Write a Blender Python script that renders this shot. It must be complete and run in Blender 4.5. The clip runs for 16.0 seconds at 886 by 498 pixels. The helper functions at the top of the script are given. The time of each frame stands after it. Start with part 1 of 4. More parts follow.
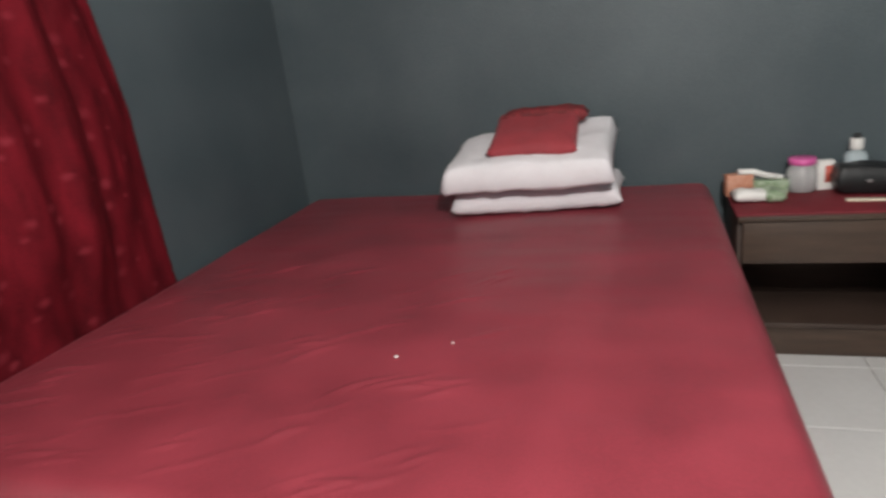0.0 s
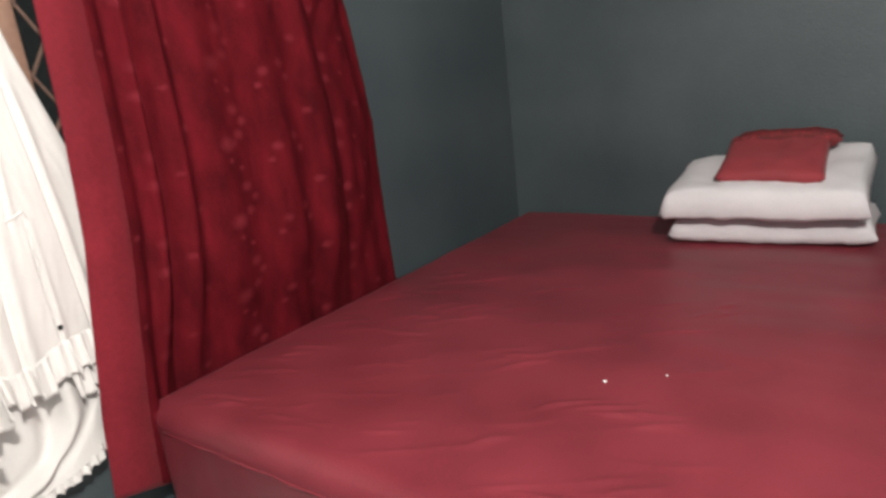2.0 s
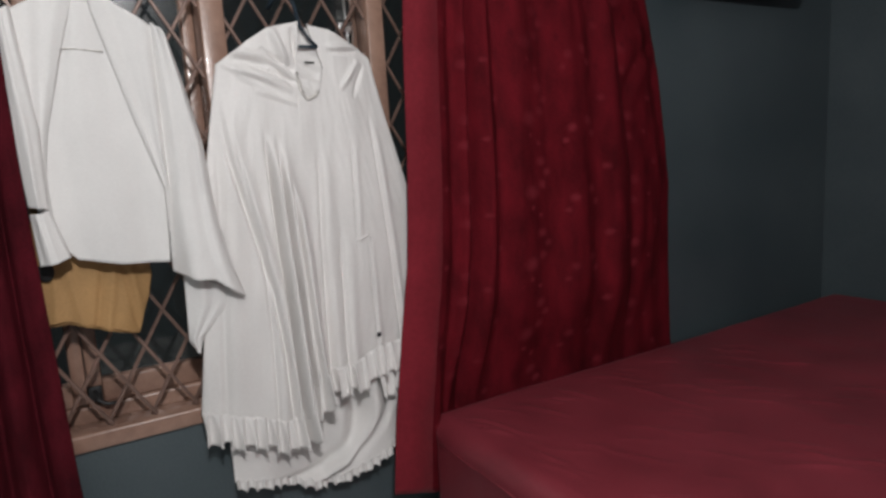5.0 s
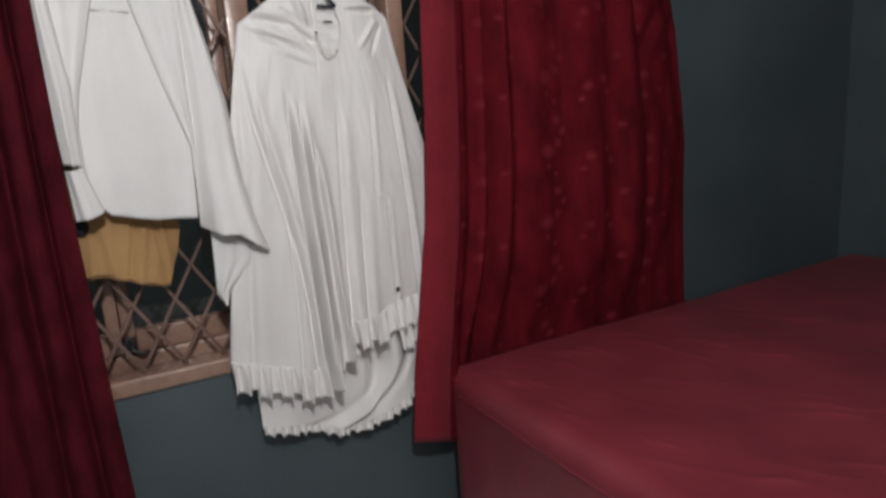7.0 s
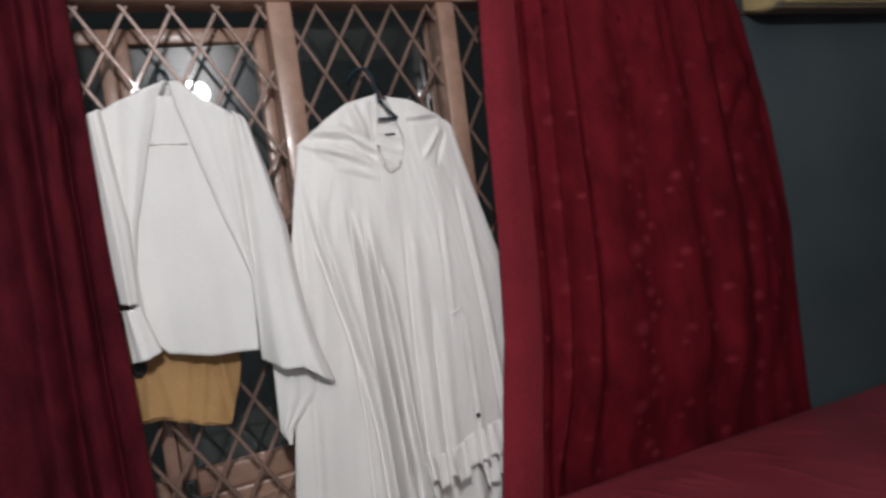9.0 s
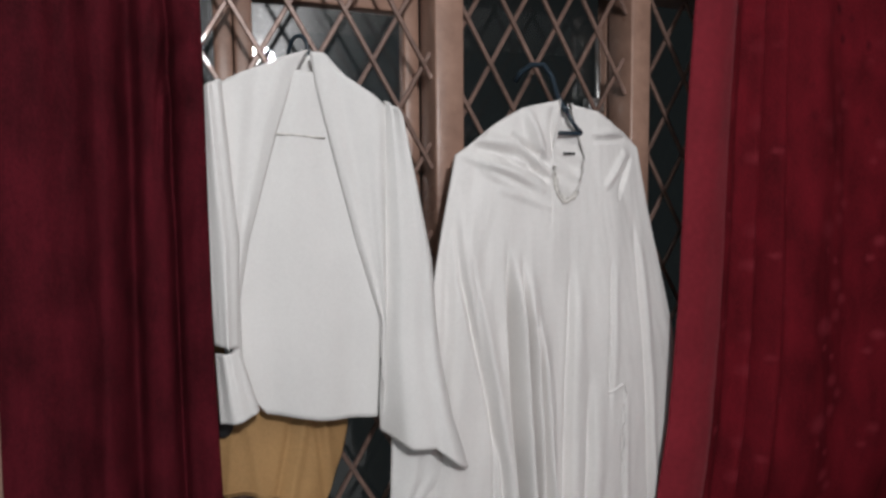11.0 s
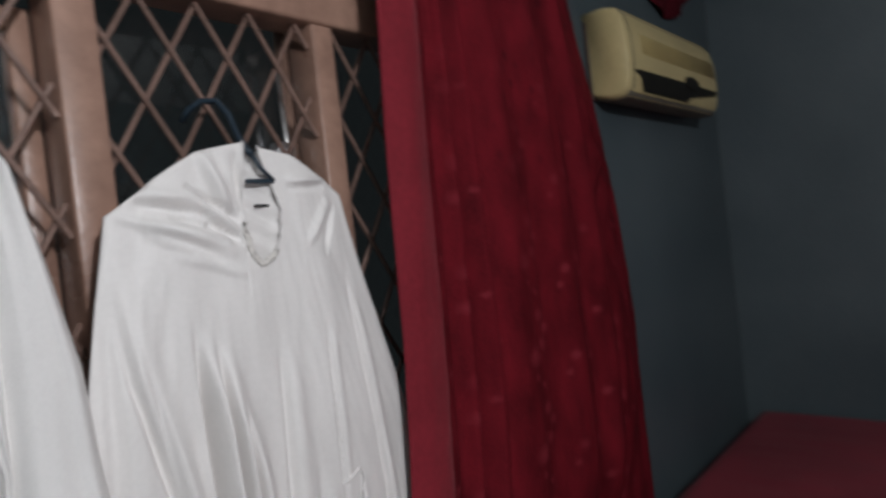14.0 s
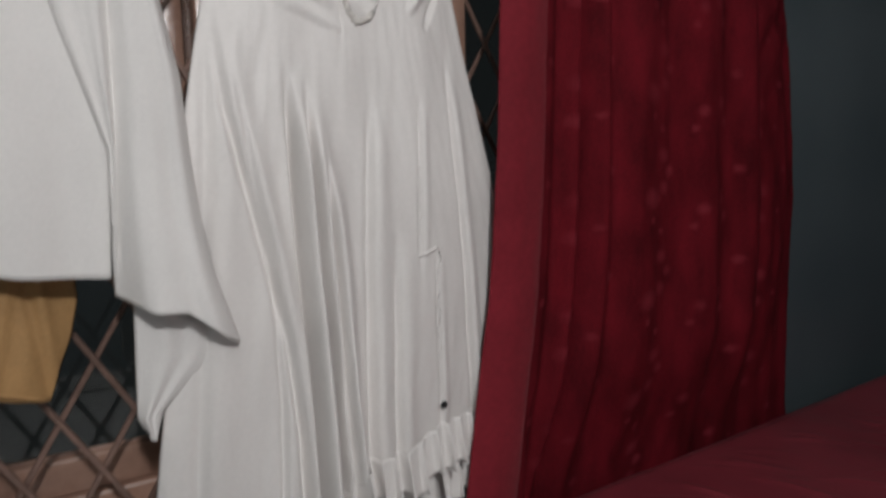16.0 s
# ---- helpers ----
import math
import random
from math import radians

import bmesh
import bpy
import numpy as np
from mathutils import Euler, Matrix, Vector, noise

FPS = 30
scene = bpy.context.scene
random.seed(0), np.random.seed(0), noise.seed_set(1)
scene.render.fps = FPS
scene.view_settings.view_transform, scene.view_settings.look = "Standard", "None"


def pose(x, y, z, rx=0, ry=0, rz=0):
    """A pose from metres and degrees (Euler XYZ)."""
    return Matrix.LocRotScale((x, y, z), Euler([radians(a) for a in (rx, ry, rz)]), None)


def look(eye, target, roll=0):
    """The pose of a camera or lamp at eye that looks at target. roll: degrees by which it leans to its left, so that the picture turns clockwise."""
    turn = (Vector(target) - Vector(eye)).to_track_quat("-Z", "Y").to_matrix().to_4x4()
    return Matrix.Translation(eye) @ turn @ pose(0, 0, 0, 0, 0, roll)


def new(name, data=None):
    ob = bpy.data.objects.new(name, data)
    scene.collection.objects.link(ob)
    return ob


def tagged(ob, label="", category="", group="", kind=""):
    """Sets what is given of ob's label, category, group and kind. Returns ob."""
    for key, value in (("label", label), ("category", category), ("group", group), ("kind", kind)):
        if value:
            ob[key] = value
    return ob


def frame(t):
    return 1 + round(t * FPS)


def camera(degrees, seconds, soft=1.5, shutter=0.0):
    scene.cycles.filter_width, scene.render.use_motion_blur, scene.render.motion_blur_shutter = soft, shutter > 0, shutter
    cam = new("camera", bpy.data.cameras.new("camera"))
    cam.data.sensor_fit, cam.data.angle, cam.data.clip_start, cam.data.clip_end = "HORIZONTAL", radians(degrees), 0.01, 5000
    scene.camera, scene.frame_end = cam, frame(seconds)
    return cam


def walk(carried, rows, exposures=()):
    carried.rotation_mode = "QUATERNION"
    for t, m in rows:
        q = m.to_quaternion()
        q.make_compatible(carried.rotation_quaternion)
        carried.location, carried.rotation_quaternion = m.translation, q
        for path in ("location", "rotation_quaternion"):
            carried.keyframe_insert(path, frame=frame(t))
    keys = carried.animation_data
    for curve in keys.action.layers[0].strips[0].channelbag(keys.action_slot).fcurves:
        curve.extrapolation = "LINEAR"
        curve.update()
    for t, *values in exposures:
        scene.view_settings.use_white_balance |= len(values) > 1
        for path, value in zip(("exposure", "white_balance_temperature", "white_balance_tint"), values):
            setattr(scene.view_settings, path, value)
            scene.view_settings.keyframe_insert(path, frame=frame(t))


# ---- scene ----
cam = camera(70.2, 16.0, soft=2.7, shutter=0.7)
PATH = [
    (0, (-0.623, -1.62, 1.324), (1.178, -1.018, 0.695), -7.0),
    (0.5, (-0.624, -1.619, 1.328), (1.117, -0.843, 0.725), -7.3),
    (1, (-0.635, -1.602, 1.336), (1.039, -0.665, 0.768), -6.2),
    (1.5, (-0.649, -1.596, 1.344), (0.947, -0.524, 0.794), -6.4),
    (2, (-0.657, -1.576, 1.348), (0.894, -0.428, 0.822), -6.7),
    (2.5, (-0.666, -1.561, 1.348), (0.833, -0.323, 0.876), -5.4),
    (3, (-0.678, -1.544, 1.35), (0.75, -0.217, 0.9), -3.9),
    (3.5, (-0.705, -1.512, 1.35), (0.631, -0.083, 0.934), -3.6),
    (4, (-0.73, -1.507, 1.365), (0.472, 0.049, 1.002), -3.5),
    (4.2, (-0.737, -1.524, 1.372), (0.379, 0.106, 1.056), -3.8),
    (6.3, (-0.764, -1.571, 1.379), (0.166, 0.155, 0.985), -3.2),
    (6.5, (-0.762, -1.569, 1.372), (0.159, 0.141, 0.895), -3.2),
    (7, (-0.782, -1.599, 1.356), (0.16, 0.117, 0.947), -3.9),
    (7.5, (-0.782, -1.57, 1.349), (0.142, 0.185, 1.094), -5.0),
    (7.8, (-0.768, -1.520, 1.419), (0.169, 0.224, 1.138), -4.4),
    (8, (-0.819, -1.508, 1.378), (0.143, 0.233, 1.175), -3.9),
    (8.5, (-0.778, -1.458, 1.397), (0.135, 0.318, 1.294), -4.1),
    (8.8, (-0.737, -1.449, 1.443), (0.114, 0.353, 1.280), -7.1),
    (9, (-0.699, -1.462, 1.409), (0.061, 0.384, 1.288), -7.7),
    (9.5, (-0.669, -1.413, 1.401), (-0.004, 0.472, 1.31), -6.4),
    (9.8, (-0.708, -1.341, 1.463), (-0.060, 0.545, 1.303), -11.2),
    (10, (-0.665, -1.332, 1.435), (-0.194, 0.606, 1.292), -9.9),
    (10.2, (-0.71, -1.256, 1.453), (-0.21, 0.674, 1.298), -6.9),
    (12.3, (-0.89, -0.921, 1.555), (0.229, 0.732, 1.435), -2.8),
    (12.5, (-0.87, -0.883, 1.566), (0.369, 0.682, 1.434), -4.1),
    (13, (-0.815, -0.867, 1.57), (0.664, 0.469, 1.403), -7.0),
    (13.5, (-0.773, -0.859, 1.564), (0.816, 0.345, 1.403), -9.7),
    (14, (-0.745, -0.884, 1.516), (0.757, 0.435, 1.491), -6.5),
    (14.5, (-0.706, -0.913, 1.466), (0.583, 0.616, 1.499), -3.2),
    (15, (-0.657, -0.927, 1.4), (0.618, 0.612, 1.324), -1.9),
    (15.5, (-0.654, -0.93, 1.327), (0.519, 0.683, 1.194), -2.3),
    (16, (-0.653, -0.953, 1.286), (0.428, 0.715, 1.062), -1.1),
]
EXPOSURES = [(0, 1.31, 7000, 10), (0.5, 1.34, 7100, 10), (1.0, 1.40, 7200, 10), (1.5, 1.42, 7300, 10), (2.0, 1.24, 7200, 10), (2.5, 0.92, 7000, 10),
             (3.0, 0.54, 6900, 10), (3.5, 0.25, 6800, 10), (4.2, 0.14, 6700, 10), (6.3, 0.0, 6650, 10), (9.0, 0.11, 6600, 10), (12.3, -0.14, 6550, 10), (13.2, -0.2, 6500, 10),
             (14.5, 0.03, 6350, 10), (15, -0.13, 6750, 10), (16, -0.21, 6700, 10)]


walk(cam, [(t, look(eye, target, roll)) for t, eye, target, roll in PATH], EXPOSURES)

# ---- light: night outside, one bare bulb in the room ----
world = bpy.data.worlds.new("night")
scene.world = world
world.use_nodes = True
world.node_tree.nodes["Background"].inputs[0].default_value = (0.34, 0.42, 0.44, 1)
world.node_tree.nodes["Background"].inputs[1].default_value = 0.022
BULB = Vector((-0.75, -1.95, 2.20))
bulb_light = new("bulb_light", bpy.data.lights.new("bulb_light", "POINT"))
bulb_light.location = BULB
bulb_light.data.energy = 80
bulb_light.data.color = (0.97, 0.97, 1.0)
bulb_light.data.shadow_soft_size = 0.07


# ---- materials ----
def material(name, base, rough=0.6, spread=0.12, coarse=3.0, fine=60.0, bump=0.1, bump_scale=200.0,
             sheen=0.0, metal=0.0, spec=0.5, second=None, coat=0.0, stretch=(1, 1, 1)):
    """Base colour broken up by coarse stains and fine grain, with fine relief."""
    m = bpy.data.materials.new(name)
    m.use_nodes = True
    nt = m.node_tree
    b = nt.nodes["Principled BSDF"]
    tc = nt.nodes.new("ShaderNodeTexCoord")
    mp = nt.nodes.new("ShaderNodeMapping")
    mp.inputs["Scale"].default_value = stretch
    nt.links.new(tc.outputs["Object"], mp.inputs["Vector"])
    out = mp.outputs["Vector"]

    def noise_node(scale, detail):
        n = nt.nodes.new("ShaderNodeTexNoise")
        n.inputs["Scale"].default_value = scale
        n.inputs["Detail"].default_value = detail
        nt.links.new(out, n.inputs["Vector"])
        return n

    a, c, d = noise_node(coarse, 5), noise_node(fine, 3), noise_node(bump_scale, 2)
    add = nt.nodes.new("ShaderNodeMath")
    add.operation = "MULTIPLY_ADD"
    nt.links.new(c.outputs["Fac"], add.inputs[0])
    add.inputs[1].default_value = 0.5
    nt.links.new(a.outputs["Fac"], add.inputs[2])
    ramp = nt.nodes.new("ShaderNodeValToRGB")
    ramp.color_ramp.elements[0].position, ramp.color_ramp.elements[1].position = 0.45, 1.05
    low = [v * (1 - spread) for v in base]
    high = second or [min(1, v * (1 + spread)) for v in base]
    ramp.color_ramp.elements[0].color = (*low, 1)
    ramp.color_ramp.elements[1].color = (*high, 1)
    nt.links.new(add.outputs[0], ramp.inputs[0])
    nt.links.new(ramp.outputs[0], b.inputs["Base Color"])
    bp = nt.nodes.new("ShaderNodeBump")
    bp.inputs["Strength"].default_value = bump
    bp.inputs["Distance"].default_value = 0.004
    nt.links.new(d.outputs["Fac"], bp.inputs["Height"])
    nt.links.new(bp.outputs[0], b.inputs["Normal"])
    rr = nt.nodes.new("ShaderNodeMapRange")
    rr.inputs["To Min"].default_value, rr.inputs["To Max"].default_value = max(0.02, rough - 0.1), min(1, rough + 0.1)
    nt.links.new(a.outputs["Fac"], rr.inputs["Value"])
    nt.links.new(rr.outputs[0], b.inputs["Roughness"])
    b.inputs["Metallic"].default_value = metal
    b.inputs["Specular IOR Level"].default_value = spec
    b.inputs["Sheen Weight"].default_value = sheen
    b.inputs["Sheen Roughness"].default_value = 0.45
    b.inputs["Coat Weight"].default_value = coat
    return m


def clear(name, tint=(1, 1, 1), rough=0.02, ior=1.45, through_light=1.0):
    m = bpy.data.materials.new(name)
    m.use_nodes = True
    b = m.node_tree.nodes["Principled BSDF"]
    b.inputs["Base Color"].default_value = (*tint, 1)
    b.inputs["Transmission Weight"].default_value = through_light
    b.inputs["Roughness"].default_value = rough
    b.inputs["IOR"].default_value = ior
    return m


def dotted_velvet(name):
    """Deep red velvet with paler printed dots of two sizes, some of them missing, and uneven pile."""
    m = material(name, (0.116, 0.0062, 0.0115), 0.85, 0.5, 9, 190, 0.3, 400, sheen=0.0, spec=0.10, stretch=(1.8, 1.8, 0.8))
    nt = m.node_tree
    b = nt.nodes["Principled BSDF"]
    plain = b.inputs["Base Color"].links[0].from_socket
    uv = nt.nodes.new("ShaderNodeUVMap")
    uv.uv_map = "cloth"
    sx = nt.nodes.new("ShaderNodeSeparateXYZ")
    nt.links.new(uv.outputs[0], sx.inputs[0])
    # the print repeats every 0.95 m across and every 0.213 m down the cloth
    cx = nt.nodes.new("ShaderNodeCombineXYZ")
    for axis, period in ((0, 0.95), (1, 0.213)):
        wrap = nt.nodes.new("ShaderNodeMath")
        wrap.operation = "WRAP"
        wrap.inputs[1].default_value, wrap.inputs[2].default_value = period, 0.0
        nt.links.new(sx.outputs[axis], wrap.inputs[0])
        squash = nt.nodes.new("ShaderNodeMath")
        squash.operation = "MULTIPLY"
        squash.inputs[1].default_value = 0.55 if axis == 0 else 1.0
        nt.links.new(wrap.outputs[0], squash.inputs[0])
        nt.links.new(squash.outputs[0], cx.inputs[axis])
    ragged = nt.nodes.new("ShaderNodeTexNoise")
    ragged.inputs["Scale"].default_value = 55.0
    nt.links.new(uv.outputs[0], ragged.inputs["Vector"])
    rag = nt.nodes.new("ShaderNodeVectorMath")
    rag.operation = "MULTIPLY_ADD"
    nt.links.new(ragged.outputs["Color"], rag.inputs[0])
    rag.inputs[1].default_value = (0.010, 0.010, 0)
    nt.links.new(cx.outputs[0], rag.inputs[2])
    worn = nt.nodes.new("ShaderNodeTexNoise")
    worn.inputs["Scale"].default_value = 4.0
    nt.links.new(uv.outputs[0], worn.inputs["Vector"])
    keep = nt.nodes.new("ShaderNodeMapRange")
    keep.inputs["From Min"].default_value, keep.inputs["From Max"].default_value = 0.36, 0.60
    keep.inputs["To Min"].default_value, keep.inputs["To Max"].default_value = 0.62, 1.0
    nt.links.new(worn.outputs["Fac"], keep.inputs["Value"])
    mask = None
    for u, v, radius in ((0.265, 0.117, 0.0165), (0.255, 0.185, 0.0145), (0.42, 0.060, 0.0105), (0.575, 0.119, 0.0215), (0.575, 0.165, 0.008),
                         (0.635, 0.030, 0.0155), (0.67, 0.064, 0.0120), (0.64, 0.098, 0.0145), (0.625, 0.190, 0.0085), (0.80, 0.148, 0.0135),
                         (0.77, 0.185, 0.0095), (0.90, 0.128, 0.0145), (0.93, 0.168, 0.0125), (0.05, 0.060, 0.0120), (0.16, 0.085, 0.0085), (0.36, 0.170, 0.0085)):
        gap = nt.nodes.new("ShaderNodeVectorMath")
        gap.operation = "DISTANCE"
        nt.links.new(rag.outputs[0], gap.inputs[0])
        gap.inputs[1].default_value = (u * 0.55 + 0.005, v + 0.005, 0)
        edge = nt.nodes.new("ShaderNodeMapRange")
        edge.inputs["From Min"].default_value, edge.inputs["From Max"].default_value = radius * 1.25, radius * 0.30
        nt.links.new(gap.outputs["Value"], edge.inputs["Value"])
        if mask is None:
            mask = edge.outputs[0]
        else:
            top = nt.nodes.new("ShaderNodeMath")
            top.operation = "MAXIMUM"
            nt.links.new(mask, top.inputs[0])
            nt.links.new(edge.outputs[0], top.inputs[1])
            mask = top.outputs[0]
    shade = nt.nodes.new("ShaderNodeMath")
    shade.operation = "MULTIPLY"
    nt.links.new(mask, shade.inputs[0])
    nt.links.new(keep.outputs[0], shade.inputs[1])
    faded = nt.nodes.new("ShaderNodeMapRange")
    faded.inputs["From Min"].default_value, faded.inputs["From Max"].default_value = 0.50, 0.95
    faded.inputs["To Min"].default_value, faded.inputs["To Max"].default_value = 0.15, 1.0
    nt.links.new(sx.outputs[1], faded.inputs["Value"])
    print_on = nt.nodes.new("ShaderNodeMath")
    print_on.operation = "MULTIPLY"
    nt.links.new(shade.outputs[0], print_on.inputs[0])
    nt.links.new(faded.outputs[0], print_on.inputs[1])
    mask = print_on.outputs[0]
    # pile crushed flat in small dark marks near the top
    crush = nt.nodes.new("ShaderNodeTexVoronoi")
    crush.inputs["Scale"].default_value = 21.0
    nt.links.new(uv.outputs[0], crush.inputs["Vector"])
    spot = nt.nodes.new("ShaderNodeMapRange")
    spot.inputs["From Min"].default_value, spot.inputs["From Max"].default_value = 0.32, 0.12
    nt.links.new(crush.outputs["Distance"], spot.inputs["Value"])
    pick = nt.nodes.new("ShaderNodeSeparateColor")
    nt.links.new(crush.outputs["Color"], pick.inputs[0])
    some = nt.nodes.new("ShaderNodeMath")
    some.operation = "GREATER_THAN"
    some.inputs[1].default_value = 0.62
    nt.links.new(pick.outputs[0], some.inputs[0])
    high = nt.nodes.new("ShaderNodeMapRange")
    high.inputs["From Min"].default_value, high.inputs["From Max"].default_value = 0.98, 0.55
    high.inputs["To Max"].default_value = 0.75
    nt.links.new(sx.outputs[1], high.inputs["Value"])
    dark = nt.nodes.new("ShaderNodeMath")
    dark.operation = "MULTIPLY"
    nt.links.new(spot.outputs[0], dark.inputs[0])
    nt.links.new(some.outputs[0], dark.inputs[1])
    dark2 = nt.nodes.new("ShaderNodeMath")
    dark2.operation = "MULTIPLY"
    nt.links.new(dark.outputs[0], dark2.inputs[0])
    nt.links.new(high.outputs[0], dark2.inputs[1])
    crushed = nt.nodes.new("ShaderNodeMix")
    crushed.data_type = "RGBA"
    nt.links.new(dark2.outputs[0], crushed.inputs["Factor"])
    nt.links.new(plain, crushed.inputs[6])
    crushed.inputs[7].default_value = (0.045, 0.003, 0.006, 1)
    plain = crushed.outputs[2]
    mix = nt.nodes.new("ShaderNodeMix")
    mix.data_type = "RGBA"
    nt.links.new(mask, mix.inputs["Factor"])
    nt.links.new(plain, mix.inputs[6])
    mix.inputs[7].default_value = (0.208, 0.021, 0.032, 1)
    nt.links.new(mix.outputs[2], b.inputs["Base Color"])
    return m


WALL = material("blue_grey_emulsion", (0.060, 0.089, 0.103), 0.55, 0.32, 1.6, 210, 0.3, 120, second=(0.092, 0.118, 0.127))
CEILING = material("white_ceiling", (0.55, 0.55, 0.53), 0.8, 0.08)
TILE = material("white_floor_tile", (0.62, 0.62, 0.61), 0.22, 0.06, 2.5, 40, 0.02, 80)
GROUT = material("grey_grout", (0.30, 0.29, 0.27), 0.9, 0.2)
SKIRT = material("white_skirting", (0.66, 0.66, 0.64), 0.3, 0.08)
PAINT = material("pinkish_brown_gloss_paint", (0.31, 0.180, 0.135), 0.30, 0.3, 5, 50, 0.12, 90, second=(0.42, 0.255, 0.19), coat=0.12)
BAR = material("brown_painted_steel", (0.20, 0.125, 0.10), 0.36, 0.4, 8, 90, 0.15, 150, metal=0.15, coat=0.12)
GLASS = clear("window_glass", rough=0.0)
# a film of dust that spreads the lamp's reflection
GLASS.node_tree.nodes["Principled BSDF"].inputs["Coat Weight"].default_value = 0.12
GLASS.node_tree.nodes["Principled BSDF"].inputs["Coat Roughness"].default_value = 0.2
VELVET = dotted_velvet("dotted_red_velvet")
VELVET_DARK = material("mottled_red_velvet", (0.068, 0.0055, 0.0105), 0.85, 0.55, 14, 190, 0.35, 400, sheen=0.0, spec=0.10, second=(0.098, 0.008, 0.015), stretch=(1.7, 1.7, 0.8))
VELVET_EDGE = material("worn_red_velvet", (0.200, 0.017, 0.027), 0.8, 0.24, 6, 90, 0.25, 400, sheen=0.10, spec=0.12)
SHEET = material("red_satin_sheet", (0.213, 0.030, 0.043), 0.38, 0.26, 4.5, 210, 0.16, 260, sheen=0.02, spec=0.34)
CUSHION = material("red_cushion_cloth", (0.30, 0.036, 0.046), 0.75, 0.15, 12, 150, 0.3, 300, sheen=0.05)
COTTON = material("white_pillow_cotton", (0.71, 0.69, 0.715), 0.75, 0.06, 8, 120, 0.25, 220, sheen=0.1)
SATIN = material("ivory_satin", (0.80, 0.776, 0.757), 0.52, 0.05, 6, 150, 0.08, 300, sheen=0.1)
LINEN = material("white_linen", (0.80, 0.785, 0.768), 0.7, 0.05, 7, 200, 0.2, 420)
OCHRE = material("ochre_cloth", (0.44, 0.255, 0.105), 0.75, 0.15, 10, 180, 0.25, 300)
CREAM = material("aged_cream_plastic", (0.52, 0.43, 0.215), 0.42, 0.12, 6, 60, 0.03, 100)
CREAM_DARK = material("yellowed_grille_plastic", (0.37, 0.29, 0.125), 0.5, 0.15, 10, 80)
TRAY = material("dark_grey_plastic", (0.13, 0.115, 0.085), 0.6, 0.3, 12, 80)
# near-black: the display and screw cap, and the painted shade of the outlet
SLOT = material("black_plastic_and_outlet_shade", (0.014, 0.014, 0.012), 0.7, 0.2, spec=0.15)
RUNNER = material("dark_red_table_cloth", (0.17, 0.014, 0.022), 0.7, 0.25, 9, 120, 0.25, 300)
PLASTIC = material("dark_blue_plastic", (0.02, 0.035, 0.05), 0.35, 0.15)
WOOD = material("brown_veneer", (0.064, 0.040, 0.028), 0.45, 0.3, 4, 60, 0.08, 120, stretch=(1, 1, 12))
WOOD_DARK = material("dark_veneer", (0.055, 0.035, 0.027), 0.5, 0.3, 4, 60, stretch=(1, 1, 12))
TRIM = material("beige_bead_trim", (0.70, 0.67, 0.63), 0.5, 0.25, 120, 300, 0.5, 500)
STEEL = material("worn_steel", (0.5, 0.5, 0.5), 0.3, 0.15, metal=0.9)
BLACK = material("black_leatherette", (0.015, 0.016, 0.017), 0.45, 0.2, 8, 120, 0.3, 250)
PINK = material("pink_plastic", (0.70, 0.13, 0.38), 0.35, 0.08)
ORANGE = material("orange_card", (0.60, 0.19, 0.09), 0.5, 0.2, 25, 90, second=(0.66, 0.36, 0.26))
GREEN = material("green_wrapper", (0.13, 0.27, 0.10), 0.35, 0.3, 30, 90, second=(0.50, 0.58, 0.44))
WHITE = material("white_wrapper", (0.78, 0.77, 0.74), 0.4, 0.08, 15, 90)
RED = material("red_print", (0.55, 0.10, 0.07), 0.45, 0.1)
BLUE = clear("pale_blue_plastic", (0.80, 0.92, 0.96), 0.2, 1.3, 0.5)
JAR = clear("clear_jar", (0.97, 0.98, 0.98), 0.25, 1.2, 0.72)
CREAM_STICK = material("cream_wood", (0.68, 0.60, 0.47), 0.5, 0.1)
BROWN_MARK = material("dark_red_print", (0.05, 0.012, 0.012), 0.8, 0.3, 45, 200, second=(0.28, 0.025, 0.032))
LINT = material("white_lint", (0.85, 0.82, 0.8), 0.9, 0.05)
BULB_GLOW = bpy.data.materials.new("bulb_glow")
BULB_GLOW.use_nodes = True
BULB_GLOW.node_tree.nodes["Principled BSDF"].inputs["Emission Color"].default_value = (1, 0.97, 0.93, 1)
BULB_GLOW.node_tree.nodes["Principled BSDF"].inputs["Emission Strength"].default_value = 20


# ---- building helpers ----
def thing(name, label, category, group="", kind="", at=(0, 0, 0)):
    ob = new(name)
    ob.location = at
    return tagged(ob, label, category, group, kind)


def part(name, bm, mat, parent=None, label="", smooth=True):
    me = bpy.data.meshes.new(name)
    bmesh.ops.recalc_face_normals(bm, faces=bm.faces)
    bm.to_mesh(me)
    bm.free()
    me.materials.append(mat)
    for p in me.polygons:
        p.use_smooth = smooth
    ob = new(name, me)
    if parent:
        ob.parent = parent
        up = parent.matrix_basis.translation.copy()
        if parent.parent:
            up += parent.parent.matrix_basis.translation
        ob.location = -up
    return tagged(ob, label) if label else ob


def block(x0, x1, y0, y1, z0, z1, bevel=0.0, seg=2):
    bm = bmesh.new()
    bmesh.ops.create_cube(bm, size=1)
    for v in bm.verts:
        v.co = Vector(((x0, x1)[v.co.x > 0], (y0, y1)[v.co.y > 0], (z0, z1)[v.co.z > 0]))
    if bevel:
        bmesh.ops.bevel(bm, geom=bm.edges[:], offset=bevel, segments=seg, affect="EDGES", profile=0.5)
    return bm


def join(*bms):
    out = bmesh.new()
    for b in bms:
        me = bpy.data.meshes.new("tmp")
        b.to_mesh(me)
        b.free()
        out.from_mesh(me)
        bpy.data.meshes.remove(me)
    return out


